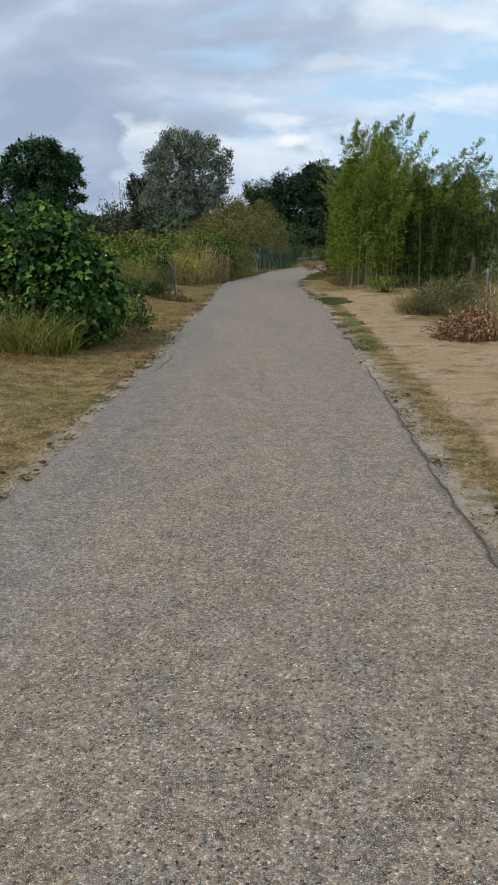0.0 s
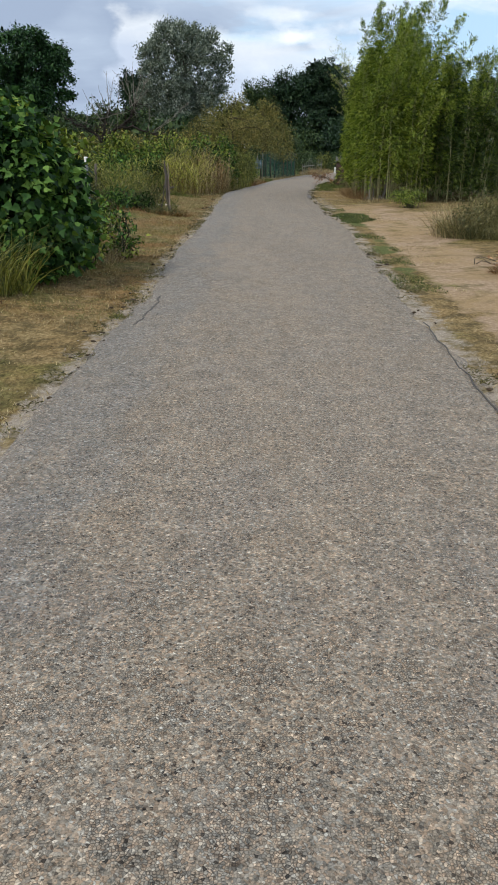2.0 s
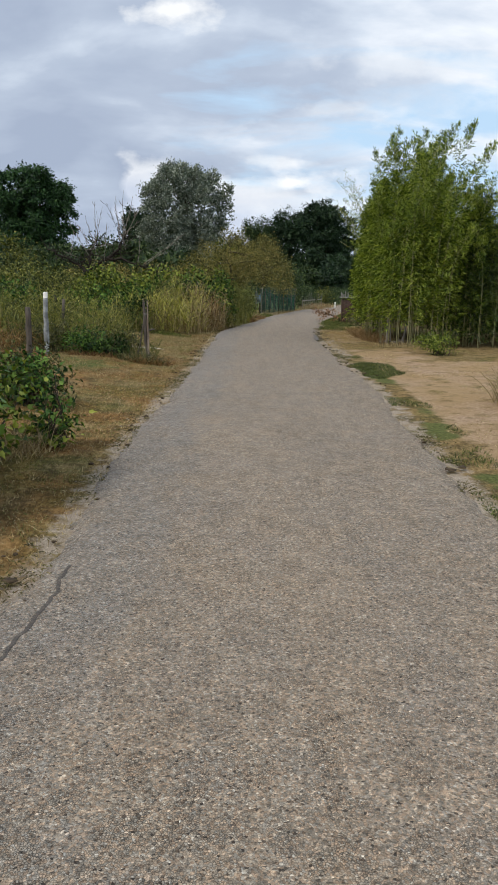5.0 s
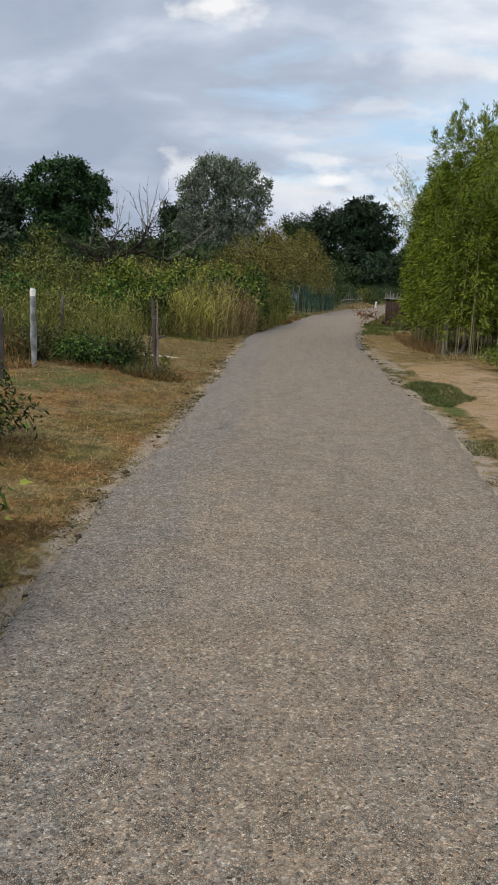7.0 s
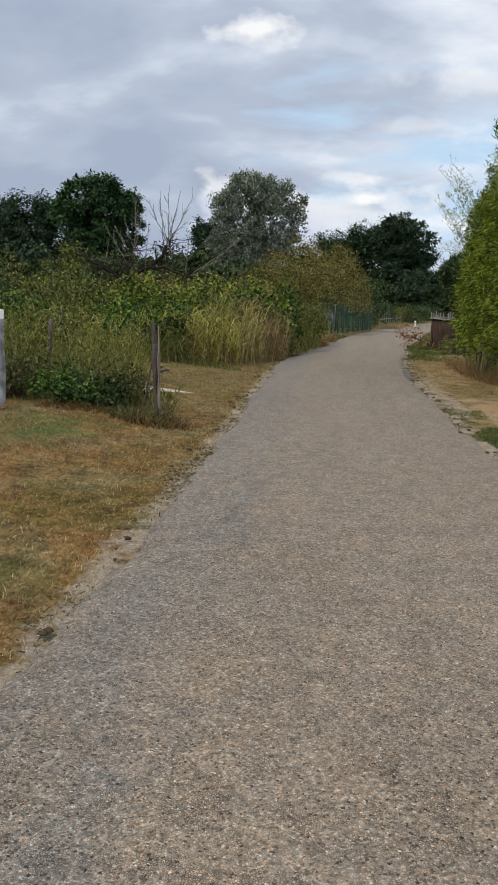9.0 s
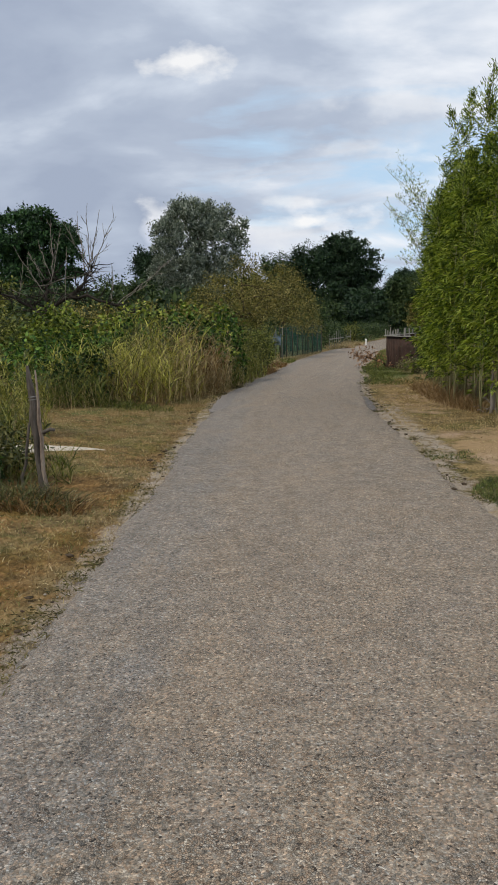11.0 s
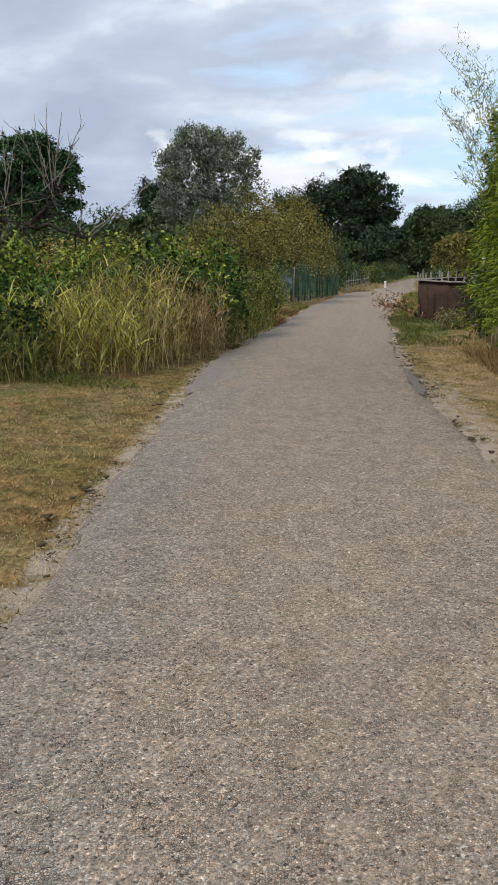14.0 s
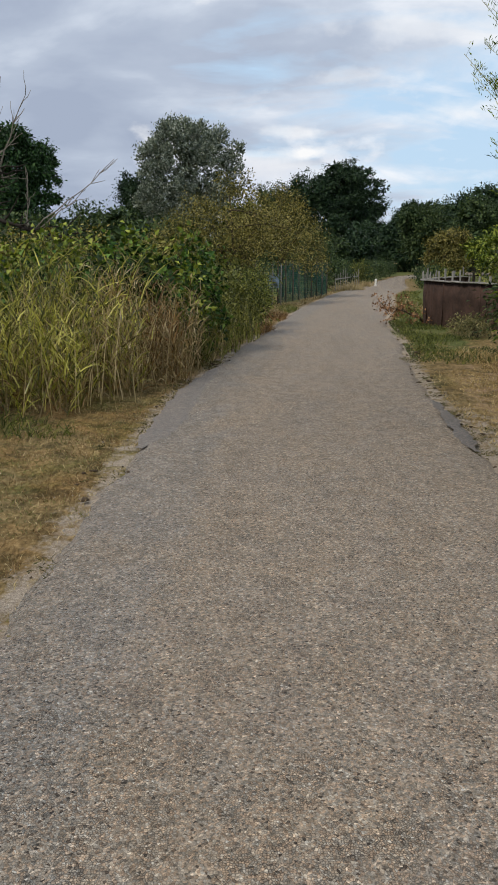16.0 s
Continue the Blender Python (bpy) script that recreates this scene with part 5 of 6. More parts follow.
# -- bare dead tree --
def dead_tree(place, seed, label, trunk, limbs_low, shoots):
    """Bare tree: dark spreading limbs with thin pale shoots standing up from them."""
    rng = np.random.default_rng(seed)
    x, y = place
    root = thing("dead_tree", (x, y, float(land(x, y))), label, "tree")
    part("trunk", tubes("trunk", [(np.array(trunk, float), np.linspace(0.085, 0.06, len(trunk)))], 8), "dead_limb", root)
    for pts in limbs_low:
        pts = np.array(pts, float)
        q = np.linspace(0, len(pts) - 1, 12)
        main = np.stack([np.interp(q, range(len(pts)), pts[:, k]) for k in range(3)], -1)
        main[1:-1] += rng.normal(size=(10, 3)) * 0.045
        paths = [(main, np.linspace(0.062, 0.020, 12))]
        for _ in range(34):
            a = main[rng.integers(2, 12)]
            b = a + unit((rng.normal(size=3) * (0.9, 0.6, 0.7) + (0.2, 0, 0.3))[None])[0] * rng.uniform(0.2, 0.75)
            paths.append((bez(a, b, 0.0, 4, 0.03, rng), np.linspace(0.017, 0.006, 4)))
        part("limb", tubes("limb", paths, 5), "dead_limb", root, "dark crooked limb")
    again = [(a + rng.normal() * 0.25, b + rng.uniform(-0.2, 0.1), c + rng.normal() * 0.4, d - rng.uniform(0.2, 0.9), 0.75 * r) for a, b, c, d, r in shoots]
    for x0, z0, x1, z1, r in tuple(shoots) + tuple(again):
        a, b = np.array([x0, rng.normal() * 0.1, z0]), np.array([x1, rng.normal() * 0.25, z1])
        ln = np.linalg.norm(b - a)
        main = bez(a, b, 0.0, 7, 0.012 * ln, rng)
        paths = [(main, np.linspace(1.5 * r, 0.006, 7))]
        for _ in range(7):
            q = rng.integers(2, 7)
            d = unit((unit((b - a)[None])[0] + rng.normal(size=3) * 0.30)[None])[0]
            paths.append((bez(main[q], main[q] + d * ln * rng.uniform(0.12, 0.28), 0.0, 4, 0.006 * ln, rng), np.linspace(0.007, 0.004, 4)))
        part("shoot", tubes("shoot", paths, 5), "pale_bark", root)


dead_tree(
    (-5.85, 36.0), 101, "bare grey dead fruit tree rising from brambles",
    ((0.1, 0, -0.1), (0.12, 0, 0.8), (0.2, 0, 1.7)),
    (((0.2, 0, 1.65), (0.6, 0, 2.1), (1.4, -0.2, 2.2), (2.0, -0.3, 2.0), (2.65, -0.3, 1.75)), ((0.15, 0, 1.6), (-0.25, 0.1, 2.06), (-1.27, 0, 2.48)), ((0.2, 0, 1.7), (0.35, 0.1, 2.4), (0.45, 0.2, 2.9)), ((0.9, 0, 2.15), (1.3, 0, 2.5), (1.5, 0, 2.97))),
    ((1.5, 2.9, 1.50, 4.25, 0.011), (1.5, 2.95, 1.93, 4.36, 0.011), (1.48, 2.9, 2.18, 4.16, 0.011), (1.35, 2.6, 1.27, 4.12, 0.009), (0.45, 2.8, 0.42, 4.05, 0.009), (0.4, 2.5, 0.63, 3.75, 0.009), (0.3, 2.2, -0.4, 3.35, 0.009), (0.45, 2.7, 0.1, 3.6, 0.007), (0.8, 2.1, 0.9, 3.2, 0.007), (2.0, 2.0, 2.1, 2.9, 0.007), (2.2, 2.0, 3.4, 2.9, 0.009), (-0.5, 2.2, -0.35, 3.0, 0.007)),
)


# -- ochre trees by the net fence --
tree("small_tree", (-0.9, 50.0), [(-0.8, 0, 2.2, 1.5, 1.6, 1.3), (0.5, 0.2, 2.7, 1.4, 1.5, 1.35), (1.5, 0, 1.9, 1.4, 1.4, 1.2), (-1.9, 0.3, 1.8, 1.3, 1.4, 1.1), (0.2, 0, 4.0, 0.35, 0.35, 0.55), (-1.1, 0, 3.5, 0.35, 0.35, 0.5), (1.2, 0.1, 3.3, 0.4, 0.4, 0.55), (0.7, 0, 4.1, 0.25, 0.25, 0.45)], "ochre", 700, 26, 0.28, 0.085, 0.045, "straggly small tree turning ochre and brown", 111, 0.09, category="tree", droop=0.1)
tree("small_tree", (1.15, 56.0), [(0.1, 0, 2.9, 1.1, 1.2, 1.5), (1.0, 0, 2.3, 0.9, 1.0, 1.2), (-0.9, 0.2, 2.6, 1.0, 1.2, 1.3), (0.5, 0.1, 3.8, 0.6, 0.6, 0.75), (1.4, 0, 1.5, 0.7, 0.9, 0.9)], "ochre", 520, 26, 0.28, 0.085, 0.045, "small tree with thin yellowing leaves", 112, 0.08, category="tree", droop=0.1)
tree("small_tree", (3.2, 58.5 + 6.0), [(0, 0, 1.6, 1.3, 1.3, 1.4), (-1.5, 0, 1.8, 1.3, 1.2, 1.4)], "deep", 260, 14, 0.32, 0.16, 0.09, "dark green small tree behind the net fence", 113, 0.08, category="tree")


# -- green net fence --
def net_fence(a, b, h, seed, spans=8):
    rng = np.random.default_rng(seed)
    a, b = np.array(a, float), np.array(b, float)
    za = float(land(*a))
    root = thing("net_fence", (a[0], a[1], za), "dark green garden net fence on thin stakes", "fence")
    d = b - a
    ln = np.linalg.norm(d)

    def spot(q, z):
        p = a + d * q
        return np.array([p[0] - a[0], p[1] - a[1], float(land(p[0], p[1])) - za + z])

    for i in range(spans + 1):
        q = i / spans
        part("stake", tubes("stake", [(np.array([spot(q, -0.1), spot(q, h * 0.5) + rng.normal(size=3) * 0.012, spot(q, h + rng.uniform(0.0, 0.12))]), np.array([0.036, 0.033, 0.030]))], 6), "dark_wood", root)
    strands = []
    for k in range(19):
        z = 0.04 + (h - 0.06) * k / 18
        pts = np.array([spot(q, z + 0.02 * math.sin(9 * q + k)) for q in np.linspace(0, 1, 17)])
        strands.append((pts, 0.009))
    for k in range(int(ln / 0.11)):
        q = k / int(ln / 0.11)
        strands.append((np.array([spot(q, 0.02), spot(q, h * 0.5), spot(q, h)]), 0.009))
    part("net", tubes("net", strands, 3), "net", root, "dark green plastic net")
    return root


net_fence((1.05, 51.6), (3.62, 59.9), 1.52, 121)
net_fence((3.62, 59.9), (0.2, 62.5), 1.5, 122, 4)


def blue_sheet(place):
    rng = np.random.default_rng(131)
    x, y = place
    root = thing("blue_sheet", (x, y, float(land(x, y))), "faded blue plastic sheet hung over stakes beside the fence", "sheet")
    for k in range(3):
        part("stake", tubes("stake", [(np.array([(-0.3 + 0.3 * k, 0, -0.1), (-0.28 + 0.3 * k, 0.02, 1.2 + 0.12 * k)]), np.array([0.03, 0.024]))], 6), "grey_wood", root)
    u, v = np.meshgrid(np.linspace(-0.24, 0.24, 22), np.linspace(0, 1, 18))
    z = 0.62 + v * 0.62 - 0.20 * np.abs(np.sin(u * 11)) * v
    off = 0.07 * np.sin(u * 21 + v * 3) + 0.04 * np.sin(v * 9 + u * 4)
    top = np.stack([u, off - 0.05, z], -1).reshape(-1, 3)
    back = top + (0, 0.006, 0)
    i = np.arange(17)[:, None] * 22 + np.arange(21)[None]
    f = np.stack([i, i + 1, i + 23, i + 22], -1).reshape(-1, 4)
    part("sheet", mesh_of("sheet", np.vstack([top, back]), np.vstack([f, f[:, ::-1] + 396]), True), "tarp", root)


blue_sheet((0.80, 49.8))


def picket_run(start, end, count, h, seed, label, mat="grey_wood"):
    rng = np.random.default_rng(seed)
    a, b = np.array(start, float), np.array(end, float)
    root = thing("picket_fence", (a[0], a[1], float(land(*a))), label, "fence")
    turn = math.atan2(*(b - a)[::-1])
    for i in range(count):
        p = (b - a) * i / (count - 1)
        z = float(land(*(a + p))) - float(land(*a))
        hh = h * rng.uniform(0.7, 1.15)
        ob = part("picket", box_mesh("picket", (0.07 * rng.uniform(0.7, 1.2), 0.022, hh + 0.1), 0.004), mat, root)
        ob.matrix_local = Matrix.Translation((p[0], p[1], z + hh / 2 - 0.05)) @ Matrix.Rotation(turn, 4, "Z") @ Matrix.Rotation(rng.normal() * 0.06, 4, "Y")
    rail = part("rail", box_mesh("rail", (np.linalg.norm(b - a), 0.03, 0.06), 0.004), mat, root)
    rail.matrix_local = Matrix.Translation((*((b - a) / 2), h * 0.55)) @ Matrix.Rotation(turn, 4, "Z")
    return root


picket_run((4.6, 65.5), (6.7, 72.0), 11, 1.15, 141, "weathered grey picket fence in dry grass")
fence_post("marker_post", (7.95, 73.0), 0.5, 0.07, "white", "short white marker post at the lane edge", 142, group="")
tuft((5.4, 66.5), 1.8, 3.5, 0.8, 800, "straw", "pale dry grass along the picket fence", 143, 0.02, 0.6)
tuft((6.8, 74.0), 2.0, 6.0, 0.9, 800, "straw", "pale dry grass along the picket fence", 144, 0.022, 0.6)
shrub((4.9, 70.5), 2.4, 3.0, 1.7, "deep", "dark green shrub behind the picket fence", 145, 0.14, 0.08)
shrub((7.6, 80.0), 2.2, 3.0, 1.7, "olive", "round olive shrub beside the lane", 146, 0.14, 0.08)


# -- rusty sheet wall with board capping, right side --
def sheet_wall():
    root = thing("rusty_planter_wall", (4.4, 41.1, float(land(4.4, 41.1))), "rusty brown sheet-iron retaining wall capped with grey boards", "wall")
    line = np.array([(1.9, 3.2), (0.55, 1.7), (-0.06, 0.15), (0.10, -0.55), (0.45, -1.7), (1.05, -2.8), (1.9, -3.7)])
    t = np.linspace(0, len(line) - 1, 120)
    px, py = np.interp(t, range(len(line)), line[:, 0]), np.interp(t, range(len(line)), line[:, 1])
    k = np.ones(9) / 9
    px[4:-4], py[4:-4] = np.convolve(px, k, "valid"), np.convolve(py, k, "valid")
    tang = unit(np.stack([np.gradient(px), np.gradient(py)], -1))
    nrm = np.stack([-tang[:, 1], tang[:, 0]], -1)
    wave = 0.012 * np.sin(np.arange(120) * 1.5)
    rows = []
    for z, o in ((-0.2, 0.0), (0.3, 0.01), (0.7, -0.01), (1.05, 0.0), (1.05, 0.03), (-0.2, 0.03)):
        rows.append(np.stack([px + nrm[:, 0] * (wave + o), py + nrm[:, 1] * (wave + o), np.full(120, z)], -1))
    v = np.stack(rows, 1).reshape(-1, 3)
    f = [(i * 6 + j, (i + 1) * 6 + j, (i + 1) * 6 + j + 1, i * 6 + j + 1) for i in range(119) for j in range(5)]
    part("sheet", mesh_of("sheet", v, f, True), "rusty_sheet", root)
    rng = np.random.default_rng(151)
    for i in (14, 47, 66, 88, 109):
        o = nrm[i] * (wave[i] - 0.008)
        part("seam", tubes("seam", [(np.array([(px[i] + o[0], py[i] + o[1], z) for z in (-0.15, 0.4, 1.04)]), 0.014)], 6), "rusty_sheet", root)
    for i in range(0, 116, 8):
        c = np.array([px[i + 4], py[i + 4]])
        turn = math.atan2(tang[i + 4, 1], tang[i + 4, 0])
        ln = np.linalg.norm([px[min(i + 8, 119)] - px[i], py[min(i + 8, 119)] - py[i]]) + 0.04
        ob = part("capping_board", box_mesh("capping_board", (ln, 0.15, 0.028), 0.005), "grey_wood", root)
        ob.matrix_local = Matrix.Translation((*c, 1.072 + rng.normal() * 0.006)) @ Matrix.Rotation(turn, 4, "Z") @ Matrix.Rotation(rng.normal() * 0.02, 4, "Y")
    for i in range(3, 118, 5):
        hh = rng.uniform(0.10, 0.25)
        turn = math.atan2(tang[i, 1], tang[i, 0])
        ob = part("picket", box_mesh("picket", (0.055 * rng.uniform(0.6, 1.2), 0.022, hh), 0.004), "grey_wood", root)
        ob.matrix_local = Matrix.Translation((px[i] - nrm[i, 0] * 0.05, py[i] - nrm[i, 1] * 0.05, 1.088 + hh / 2)) @ Matrix.Rotation(turn + rng.normal() * 0.15, 4, "Z") @ Matrix.Rotation(rng.normal() * 0.12, 4, "Y")
    return root


sheet_wall()
fence_post("lamp_post", (4.83, 36.3), 1.55, 0.022, "steel", "thin grey post with a flat round cap", 152, cap="white", group="")


def fallen_branch():
    rng = np.random.default_rng(153)
    x, y = 3.75, 40.6
    root = thing("fallen_branch", (x, y, float(land(x, y))), "fallen dead branch with brown withered leaves by the lane", "branch")
    main = bez((0.55, 0.2, 0.05), (-0.45, -0.1, 0.42), 0.12, 7, 0.03, rng)
    paths = [(main, np.linspace(0.03, 0.008, 7))]
    tips = []
    for _ in range(26):
        a = main[rng.integers(1, 7)]
        d = unit((rng.normal(size=3) * (1, 0.7, 0.55) + (-0.4, 0, 0.25))[None])[0]
        b = a + d * rng.uniform(0.2, 0.5)
        b[2] = max(0.02, b[2])
        paths.append((bez(a, b, 0.02, 4, 0.02, rng), np.linspace(0.009, 0.003, 4)))
        tips += [b, 0.5 * (a + b)]
    part("boughs", tubes("boughs", paths, 5), "bark", root)
    tips = np.repeat(np.array(tips), 9, 0) + rng.normal(size=(len(tips) * 9, 3)) * 0.07
    tips[:, 2] = np.maximum(tips[:, 2], 0.02)
    part("withered_leaves", leaf_mesh("withered_leaves", tips, rng.normal(size=tips.shape), rng.normal(size=tips.shape), 0.07, 0.04), "brown", root)


fallen_branch()
shrub((4.5, 37.2), 0.7, 1.0, 0.40, "dry_shrub", "low grey-green scrubby weeds at the foot of the rusty wall", 154, 0.07, 0.018, group="")
shrub((4.98, 35.4), 0.8, 1.3, 1.30, "bamboo_shaded", "dark leafy shrub beside the rusty wall", 163, 0.10, 0.035, group="")
tuft((3.05, 30.7), 0.8, 3.6, 0.13, 1200, "gold", "golden dry grass at the foot of the bamboo", 164, 0.010, 0.9)
tuft((0.35, 39.6), 0.5, 3.2, 0.40, 700, "rust", "dry brown grass under the shrubs by the lane", 165, 0.012, 0.9)
tuft((0.80, 43.6), 0.5, 3.0, 0.38, 600, "rust", "dry brown grass under the shrubs by the lane", 166, 0.012, 0.9)
tuft((1.25, 47.4), 0.6, 3.4, 0.40, 600, "weed", "ragged green grass under the shrubs by the lane", 167, 0.012, 0.9)
shrub((4.60, 33.9), 1.2, 2.6, 1.7, "deep", "dark green leafy shrub between bamboo and wall", 155, 0.10, 0.032, group="")
tuft((3.75, 33.3), 0.7, 3.0, 0.24, 700, "gold", "short dry grass under the bamboo", 156, 0.008, 0.8)
tuft((3.62, 29.8), 0.6, 5.2, 0.50, 1500, "tan", "dry brown grass standing under the bamboo", 157, 0.010, 0.6)
tuft((3.25, 29.2), 0.9, 5.2, 0.10, 1500, "gold", "fallen straw and dry leaves under the bamboo", 161, 0.007, 1.0, lean=0.7)
tuft((4.1, 26.3), 1.8, 0.8, 0.30, 700, "straw", "dry golden grass at the foot of the bamboo", 162, 0.010, 0.9)
tuft((3.45, 37.6), 0.8, 3.2, 0.22, 900, "weed", "short green grass beside the lane", 158, 0.008, 0.8)
shrub((7.6, 38.5), 3.0, 3.0, 1.7, "vine_light", "leafy green garden shrub behind the rusty wall", 159, 0.12, 0.06)
shrub((8.5, 44.0), 3.5, 3.5, 2.2, "olive", "leafy garden shrub behind the rusty wall", 160, 0.12, 0.06)


# -- far trees --
def lobed(rng, w, h, base, lobes, d=None, top=1.0):
    """Rounded masses that make up an uneven crown."""
    d = d or w
    out = [(0, 0, base + (h - base) * 0.5, w * 0.34, d * 0.34, (h - base) * 0.46)]
    for _ in range(lobes):
        a = rng.uniform(0, 6.283)
        q = rng.uniform(0.18, 0.36)
        z = base + (h - base) * rng.uniform(0.18, 0.80)
        s = rng.uniform(0.14, 0.23)
        narrow = 1 - 0.45 * max(0.0, (z - base) / (h - base) - 0.45) * top
        out.append((math.cos(a) * q * w * narrow, math.sin(a) * q * d * narrow, z, w * s, d * s, (h - base) * s * 0.85))
    return out


def spray_top(rng, w, h, base, count):
    """Thin upright shoots that fray the outline of a crown."""
    out = []
    for _ in range(count):
        a, q = rng.uniform(0, 6.283), rng.uniform(0.15, 0.42)
        z = h - (h - base) * (0.06 + 1.5 * q * q * rng.uniform(0.7, 1.3))
        out.append((math.cos(a) * q * w, math.sin(a) * q * w, z, 0.35, 0.35, rng.uniform(0.7, 1.3)))
    return out


PINE = 3 * [(0.0, 0, 9.6, 5.0, 4.6, 4.4), (0, 0, 6.4, 5.0, 4.0, 3.4), (0, 0, 3.0, 5.0, 4.0, 3.0)]
PINE += puffs(901, (0, 0, 10.4), (5.7, 4.8, 4.9), 64, (1.0, 1.7), -0.05) + puffs(902, (0.4, 0, 7.6), (5.4, 4.4, 2.6), 26, (0.9, 1.5), -0.7)


SILVER = [(0, 0, 7.4, 5.4, 4.4, 4.2), (0, 0, 8.6, 5.6, 3.0, 4.6), (0, 0, 10.5, 6.2, 5.4, 6.2), (-1.2, 0, 15.0, 4.0, 4.0, 3.6), (-4.2, 0, 12.8, 2.6, 2.8, 3.6), (3.0, 0, 13.8, 2.8, 3.0, 3.4), (5.4, 0, 13.2, 1.7, 2.0, 3.0), (5.3, 0, 10.3, 1.9, 2.0, 2.6), (-4.8, 0, 9.3, 2.0, 2.2, 2.4), (0, 0, 6.0, 5.0, 4.0, 3.2), (2.6, 0, 7.8, 3.4, 3.0, 2.8), (4.3, 0, 16.4, 0.9, 1.0, 1.7), (-2.2, 0, 17.4, 1.2, 1.2, 1.4), (-0.4, -0.5, 17.8, 1.0, 1.0, 1.4), (6.4, 0, 15.0, 0.8, 0.8, 1.5)]
ROUND = puffs(903, (0, 0, 10.0), (5.6, 4.6, 6.4), 50, (1.2, 2.2), -0.5, 0.85) + 4 * [(0, 0, 10.4, 4.6, 3.6, 5.4)] + [(0, 0, 9.4, 5.2, 3.6, 6.0), (0, 0, 6.0, 5.4, 4.0, 5.0), (0, 0, 10.2, 5.4, 4.6, 6.2), (4.0, 0, 8.8, 2.8, 3.0, 3.4), (-4.0, 0, 11.2, 3.2, 3.0, 3.4), (-0.9, 0, 14.3, 3.3, 3.0, 3.0), (2.8, 0, 12.6, 2.6, 2.6, 2.6), (0.8, 0, 5.2, 5.8, 4.0, 4.6), (-4.5, 0, 6.5, 3.0, 3.0, 4.0)]


def far_tree(place, w, h, base, leaf, label, seed, lobes=14, clumps=900, per=10, leafs=0.30, spread=0.5, trunk=0.3, group="far trees", sprays=0, core=2.2, blobs=None, **kw):
    rng = np.random.default_rng(seed)
    return tree("tree", place, (blobs or lobed(rng, w, h, base, lobes)) + spray_top(rng, w, h, base, sprays), leaf, clumps, per, spread, leafs, leafs * 0.5, label, seed, trunk, group=group, core=core, fill=0.40, **kw)


far_tree((-27.0, 110), 14.5, 16.4, 3.5, "pine", "broad dark green umbrella pine with rounded crown", 201, 16, 1500, 24, 0.32, 0.42, 0.35, blobs=[(0.86 * a, b, c, 0.86 * d, e, f) for a, b, c, d, e, f in PINE], core=1.8, group="")
far_tree((-36.5, 112), 12.5, 14.4, 1.0, "dark", "dark green broadleaf tree beyond the field", 202, 14, 300, 60, 0.30, 0.75, 0.35)
far_tree((-8.6, 125), 13.0, 19.0, 3.0, "grey", "large silvery grey-green tree with feathery crown", 203, 20, 1250, 32, 0.32, 0.50, 0.35, blobs=SILVER, core=1.6, group="", up=0.2, droop=-0.5, sprays=110)
far_tree((-15.5, 132), 7.0, 14.0, 2.0, "dark", "dark green tree beside the silvery tree", 205, 10, 220, 55, 0.30, 0.65, 0.35)
far_tree((15.6, 160), 13.5, 17.6, 0.5, "dark", "large dark green broadleaf tree with round crown", 206, 16, 900, 44, 0.31, 0.62, 0.35, blobs=ROUND)
far_tree((8.8, 163), 8.0, 16.4, 0.5, "dark", "dark green broadleaf tree beyond the lane", 207, 12, 260, 38, 0.35, 0.75, 0.35)
far_tree((3.6, 165), 9.0, 15.2, 0.5, "deep", "dark green broadleaf tree beyond the lane", 208, 12, 260, 38, 0.35, 0.75, 0.35)
far_tree((21.5, 136), 8.0, 9.8, 0.2, "dark", "dark green broadleaf tree at the bend", 209, 12, 260, 38, 0.31, 0.65, 0.35)
far_tree((26.0, 132), 8.0, 9.6, 0.2, "deep", "green broadleaf tree at the bend", 210, 12, 260, 38, 0.31, 0.65, 0.35)
far_tree((24.0, 108), 7.0, 9.3, 0.2, "dark", "dark green broadleaf tree at the bend", 211, 12, 260, 38, 0.31, 0.65, 0.35)
far_tree((29.0, 106), 9.0, 11.0, 0.2, "deep", "green broadleaf tree beyond the garden plots", 212, 12, 260, 38, 0.31, 0.65, 0.35)
far_tree((37.0, 106), 10.0, 10.5, 0.2, "deep", "green broadleaf tree beyond the garden plots", 213, 12, 260, 38, 0.31, 0.65, 0.35)
far_tree((17.5, 95), 5.0, 5.2, 0.1, "deep", "rounded green small tree beside the lane", 214, 9, 600, 24, 0.175, 0.4, 0.15)
far_tree((12.2, 72), 3.6, 3.6, 0.1, "ochre", "small yellowing tree beside the lane", 215, 9, 420, 40, 0.11, 0.25, 0.1)
far_tree((15.6, 78), 5.0, 6.1, 0.1, "deep", "green small tree beside the lane", 216, 9, 600, 24, 0.175, 0.4, 0.12)
far_tree((12.5, 60), 4.5, 3.4, 0.1, "vine_light", "bright green garden tree beyond the wall", 217, 9, 600, 24, 0.175, 0.3, 0.1)
far_tree((12.6, 118), 4.5, 4.4, 0.0, "dark", "dark green shrub-like tree at the bend", 218, 8, 400)
far_tree((8.5, 112), 5.0, 4.6, 0.0, "deep", "dark green shrub-like tree at the bend", 219, 8, 400)
